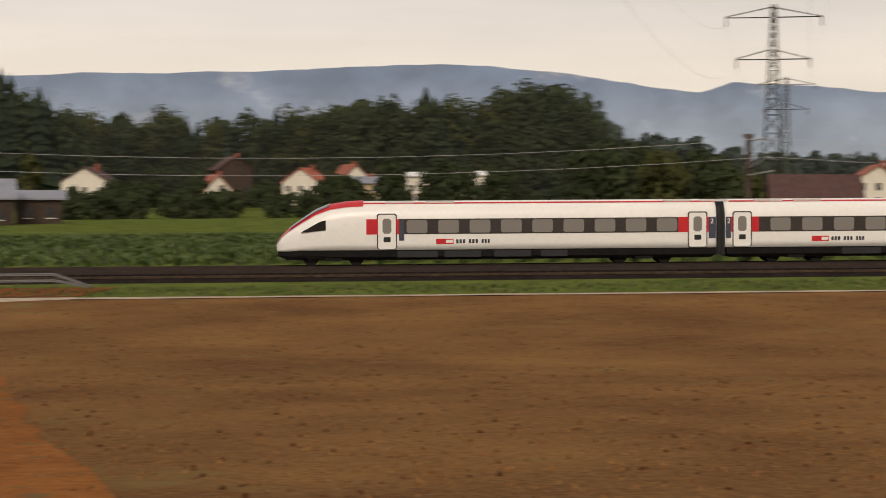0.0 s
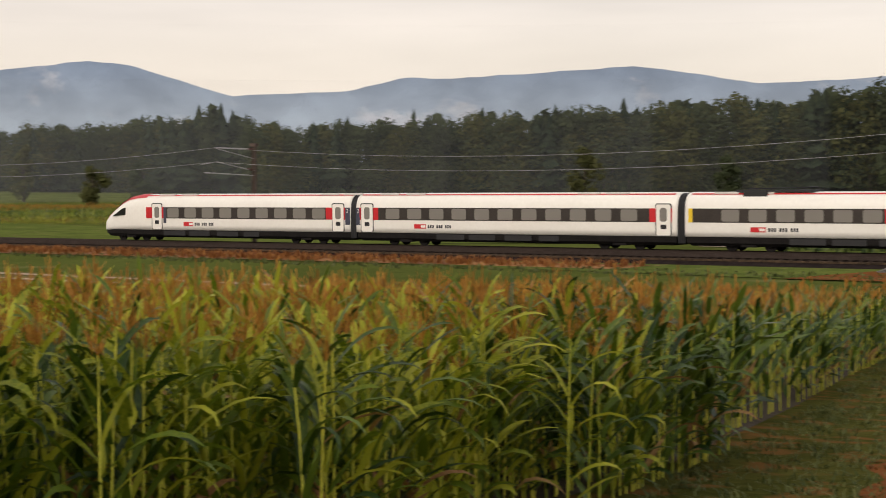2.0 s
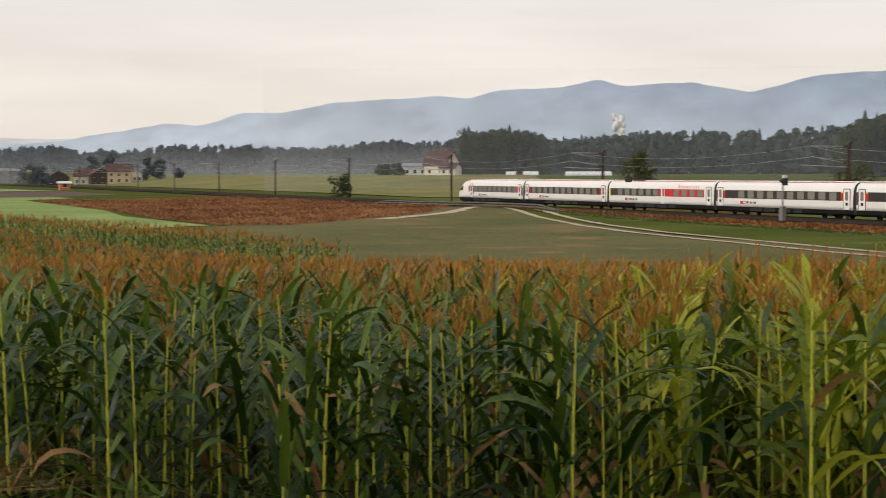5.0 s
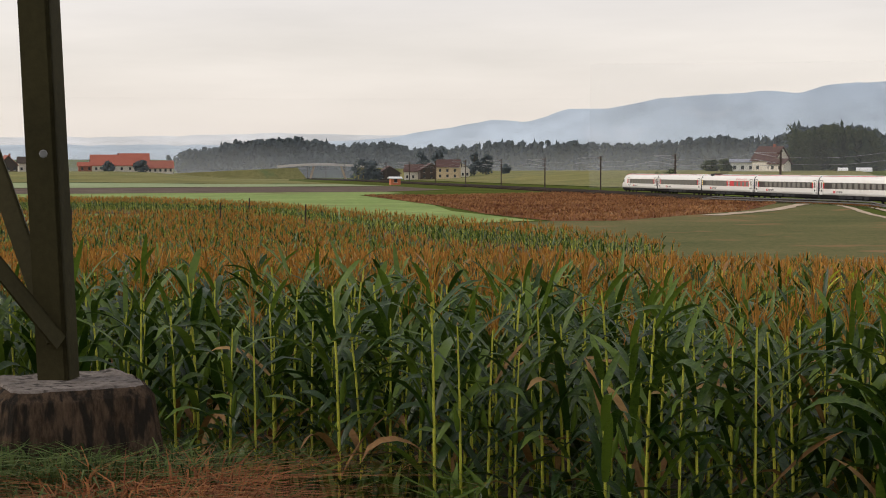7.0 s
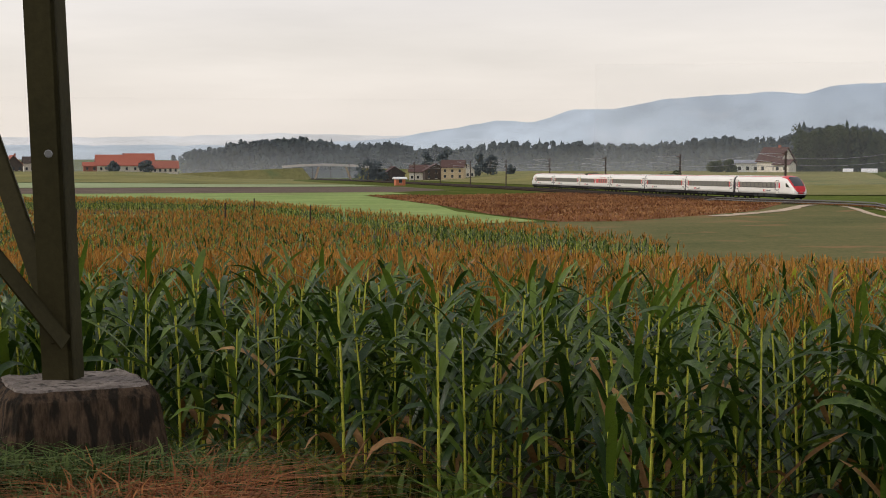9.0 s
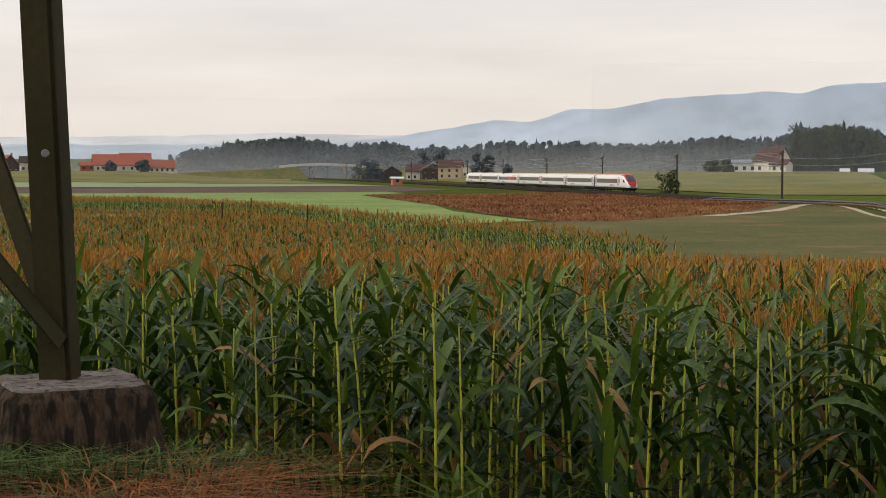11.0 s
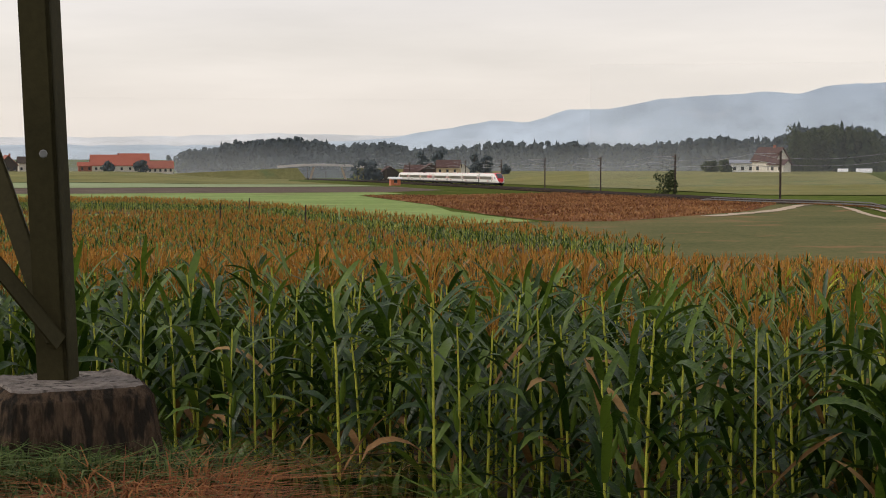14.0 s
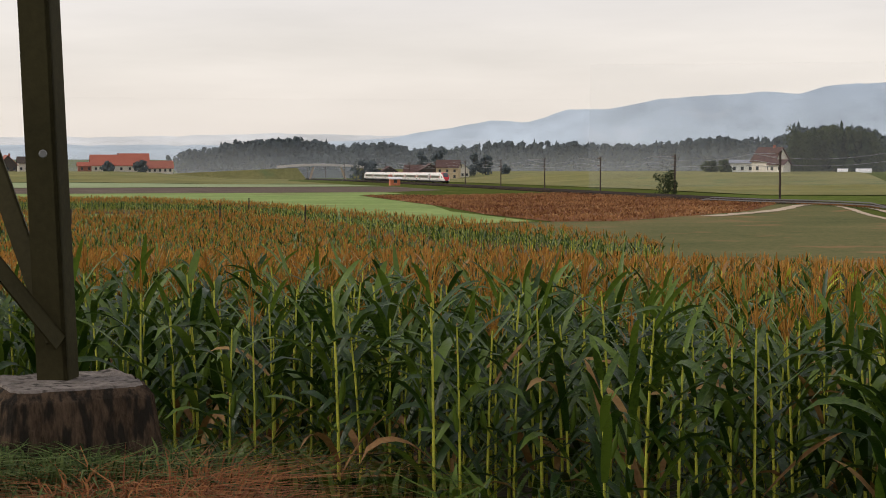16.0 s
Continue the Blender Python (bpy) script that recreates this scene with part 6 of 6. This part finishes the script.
def bridge():
    x, y = at(84.35, 905)
    z = float(ground_z(x, y))
    b = thing("road_bridge", "pale concrete road bridge on slanted piers", "bridge", place=pose(x, y, z, 0, 0, 84.35))
    s = Shape()
    rings = []
    for k in range(13):
        u = -24 + 48 * k / 12
        h = 8.2 - 1.0 * (u / 22) ** 2
        rings.append([(u, -4, h - 0.8), (u, 4, h - 0.8), (u, 4, h + 0.5), (u, -4, h + 0.5)])
    s.loft(rings)
    part("deck", s, CONCRETEPALE, b, "pale arched concrete deck")
    for u, v in ((-4, -6), (11, 13.5)):
        part("pier", Shape().loft([[(v - .6, -3, 0), (v + .6, -3, 0), (v + .6, 3, 0), (v - .6, 3, 0)], [(u - .6, -3, 7.0), (u + .6, -3, 7.0), (u + .6, 3, 7.0), (u - .6, 3, 7.0)]]), GRAVEL, b, "slanted concrete pier")
    for foot, brow, far, tall in ((-7, -13, -85, 3.0), (15, 20, 48, 5.6)):
        s = Shape()
        s.loft([[(foot, -9, -1), (far, -14, -1), (far, 9, -1), (foot, 9, -1)], [(brow, -4, 6.4), (far, -4, tall), (far, 4, tall), (brow, 4, 6.4)]])
        part("embankment", s, FARCROP, b, "grassy approach embankment")


bridge()


# ---- single trees and bushes ----
def tree(label, heading, away, tall, wide, material, clumps=9, leaves=70, leaf=0.5, low=0.25, name="tree", seed=1):
    x, y = at(heading, away)
    r = random.Random(seed * 31 + int(heading * 7))
    t = thing(name, label, name, "" if name == "tree" else "", place=pose(x, y, float(ground_z(x, y))))
    part("trunk", trunk_shape(r, tall, max(0.08, tall * 0.022), 6, wide * 0.5), BARK, t)
    v, f = leafy_cloud(r, tall, wide, clumps, leaves, low, leaf)
    part("crown", Shape().add([tuple(p) for p in v.tolist()], f), material, t, "dense uneven leafy crown")


tree("round green tree in the open field", 61.9, 450, 10.5, 6.4, AUTUMN, 12, 110, 0.42, 0.12)
tree("dark green bush beside the railway line", 72.35, 338, 5.2, 3.5, BROADLEAF, 8, 80, 0.3, 0.12, "bush")
tree("rounded reddish-brown bush behind the line", 54.4, 205, 6.0, 5.2, AUTUMN, 8, 90, 0.3, 0.1, "bush")
tree("round green tree beside the meadow", 46.3, 330, 9, 4.0, AUTUMN, 9, 80, 0.45, 0.15)
tree("slender yellowing tree at the wood's edge", 48.6, 470, 17, 4.6, AUTUMN, 10, 80, 0.6, 0.1)
tree("slender yellowing tree at the wood's edge", 44.6, 480, 12, 5.0, BROADLEAF, 10, 80, 0.6, 0.1)
tree("yellow-green tree at the wood's edge", 29.3, 440, 14, 5.5, AUTUMN, 10, 80, 0.6, 0.1)
tree("dark green tree at the wood's edge", 24.4, 430, 11, 5.0, BROADLEAF, 10, 80, 0.6, 0.1)
for k, (hd, aw, tl, wd, m) in enumerate(((16.0, 228, 9.5, 4.6, BROADLEAF), (17.2, 232, 10.5, 4.8, AUTUMN), (18.3, 240, 9, 4.4, BROADLEAF), (12.2, 330, 15, 4.4, AUTUMN), (10.4, 320, 12, 4.0, AUTUMN),
                                         (7.6, 395, 6.5, 5.0, BROADLEAF), (6.6, 400, 6.0, 5.5, BROADLEAF), (4.9, 400, 8.5, 5.0, BROADLEAF), (2.6, 395, 5.5, 5.0, BROADLEAF), (0.3, 395, 9, 4.8, BROADLEAF),
                                         (-0.4, 385, 7.5, 4.5, BROADLEAF), (-1.9, 380, 12, 5.4, BROADLEAF), (-3.6, 385, 11.5, 6.0, BROADLEAF), (-4.2, 375, 9.5, 6.0, BROADLEAF), (-5.6, 380, 9.5, 6.0, BROADLEAF),
                                         (-8.6, 270, 11.5, 6.6, BROADLEAF), (-9.6, 262, 12.5, 6.6, BROADLEAF), (-10.6, 275, 12.5, 7.0, BROADLEAF), (-11.4, 262, 10.5, 6.6, AUTUMN), (-12.3, 270, 10.5, 6.0, BROADLEAF), (-13.2, 265, 9.5, 5.6, BROADLEAF), (-14.2, 290, 7, 5, AUTUMN))):
    tree("dark leafy tree beside the village", hd, aw, tl, wd, m, 12, 80, 0.7, 0.08, seed=k)
for k, (hd, aw, tl, wd) in enumerate(((70.3, 620, 4.6, 4), (70.8, 640, 4, 4.5), (82.9, 780, 10, 7), (82.5, 790, 9, 5), (80.9, 860, 15, 6), (80.2, 870, 16, 7), (79.0, 850, 13, 6), (78.6, 850, 11, 5), (77.9, 840, 5, 3),
                                      (93.3, 830, 12, 5), (90.5, 835, 6, 5), (91.6, 835, 5, 4), (89.0, 1080, 11, 5), (89.6, 1085, 13, 4))):
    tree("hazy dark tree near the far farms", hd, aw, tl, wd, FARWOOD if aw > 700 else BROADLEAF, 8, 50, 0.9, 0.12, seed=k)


for k in range(26):
    hd = (10.2, 9.5, 8.9, 8.2, 7.5, 6.9, 5.4, 4.9, 4.4, 3.9, 3.3, 2.7, 2.1, 1.0, 0.4, -0.2, -0.9, -1.6, -2.3, -3.2, -4.0, -4.8, -5.4, -6.1, 11.0, -6.8)[k]
    tree("low dark bush in front of the village houses", hd, 372 + 9 * (k % 3), 3.6 + 1.1 * ((k * 7) % 5) / 2.5, 3.4, BROADLEAF, 7, 60, 0.5, 0.05, "bush", seed=k + 40)


for k, (hd, aw) in enumerate(((9.5, 268), (9.0, 264), (8.5, 270), (8.0, 263), (7.5, 268), (7.0, 265), (5.7, 270), (5.3, 266), (4.9, 262), (4.5, 267), (4.1, 271), (3.7, 266), (2.1, 264), (1.6, 268), (1.1, 263))):
    tree("dense dark shrub beyond the root crop", hd, aw, 3.7 + 0.9 * ((k * 5) % 4) / 3, 3.0, BROADLEAF, 8, 60, 0.42, 0.05, "bush", seed=k + 80)


# steam rising far off
plume = Shape()
r = random.Random(3)
x, y = at(62.6, 2400)
for k in range(16):
    z = EYE + 2400 * math.tan(radians(0.75 + 0.045 * k))
    c = Vector((x + r.uniform(-6, 6) - k * 0.6, y + r.uniform(-6, 6), z))
    rad = 3 + 0.2 * k * r.uniform(0.4, 1.4)
    ringz = []
    for i in range(6):
        el = -1.57 + 3.1416 * i / 5
        ringz.append([tuple(c + Vector((math.cos(el) * math.cos(q), math.cos(el) * math.sin(q), math.sin(el) * 1.3)) * rad * r.uniform(0.85, 1.1)) for q in [6.283 * j / 8 for j in range(8)]])
    plume.loft(ringz)
tagged(new("steam_plume", plume.mesh("steam_plume", POLYTUNNEL, True)), "white steam plume rising beyond the woods", "steam", kind="stuff")


motions()
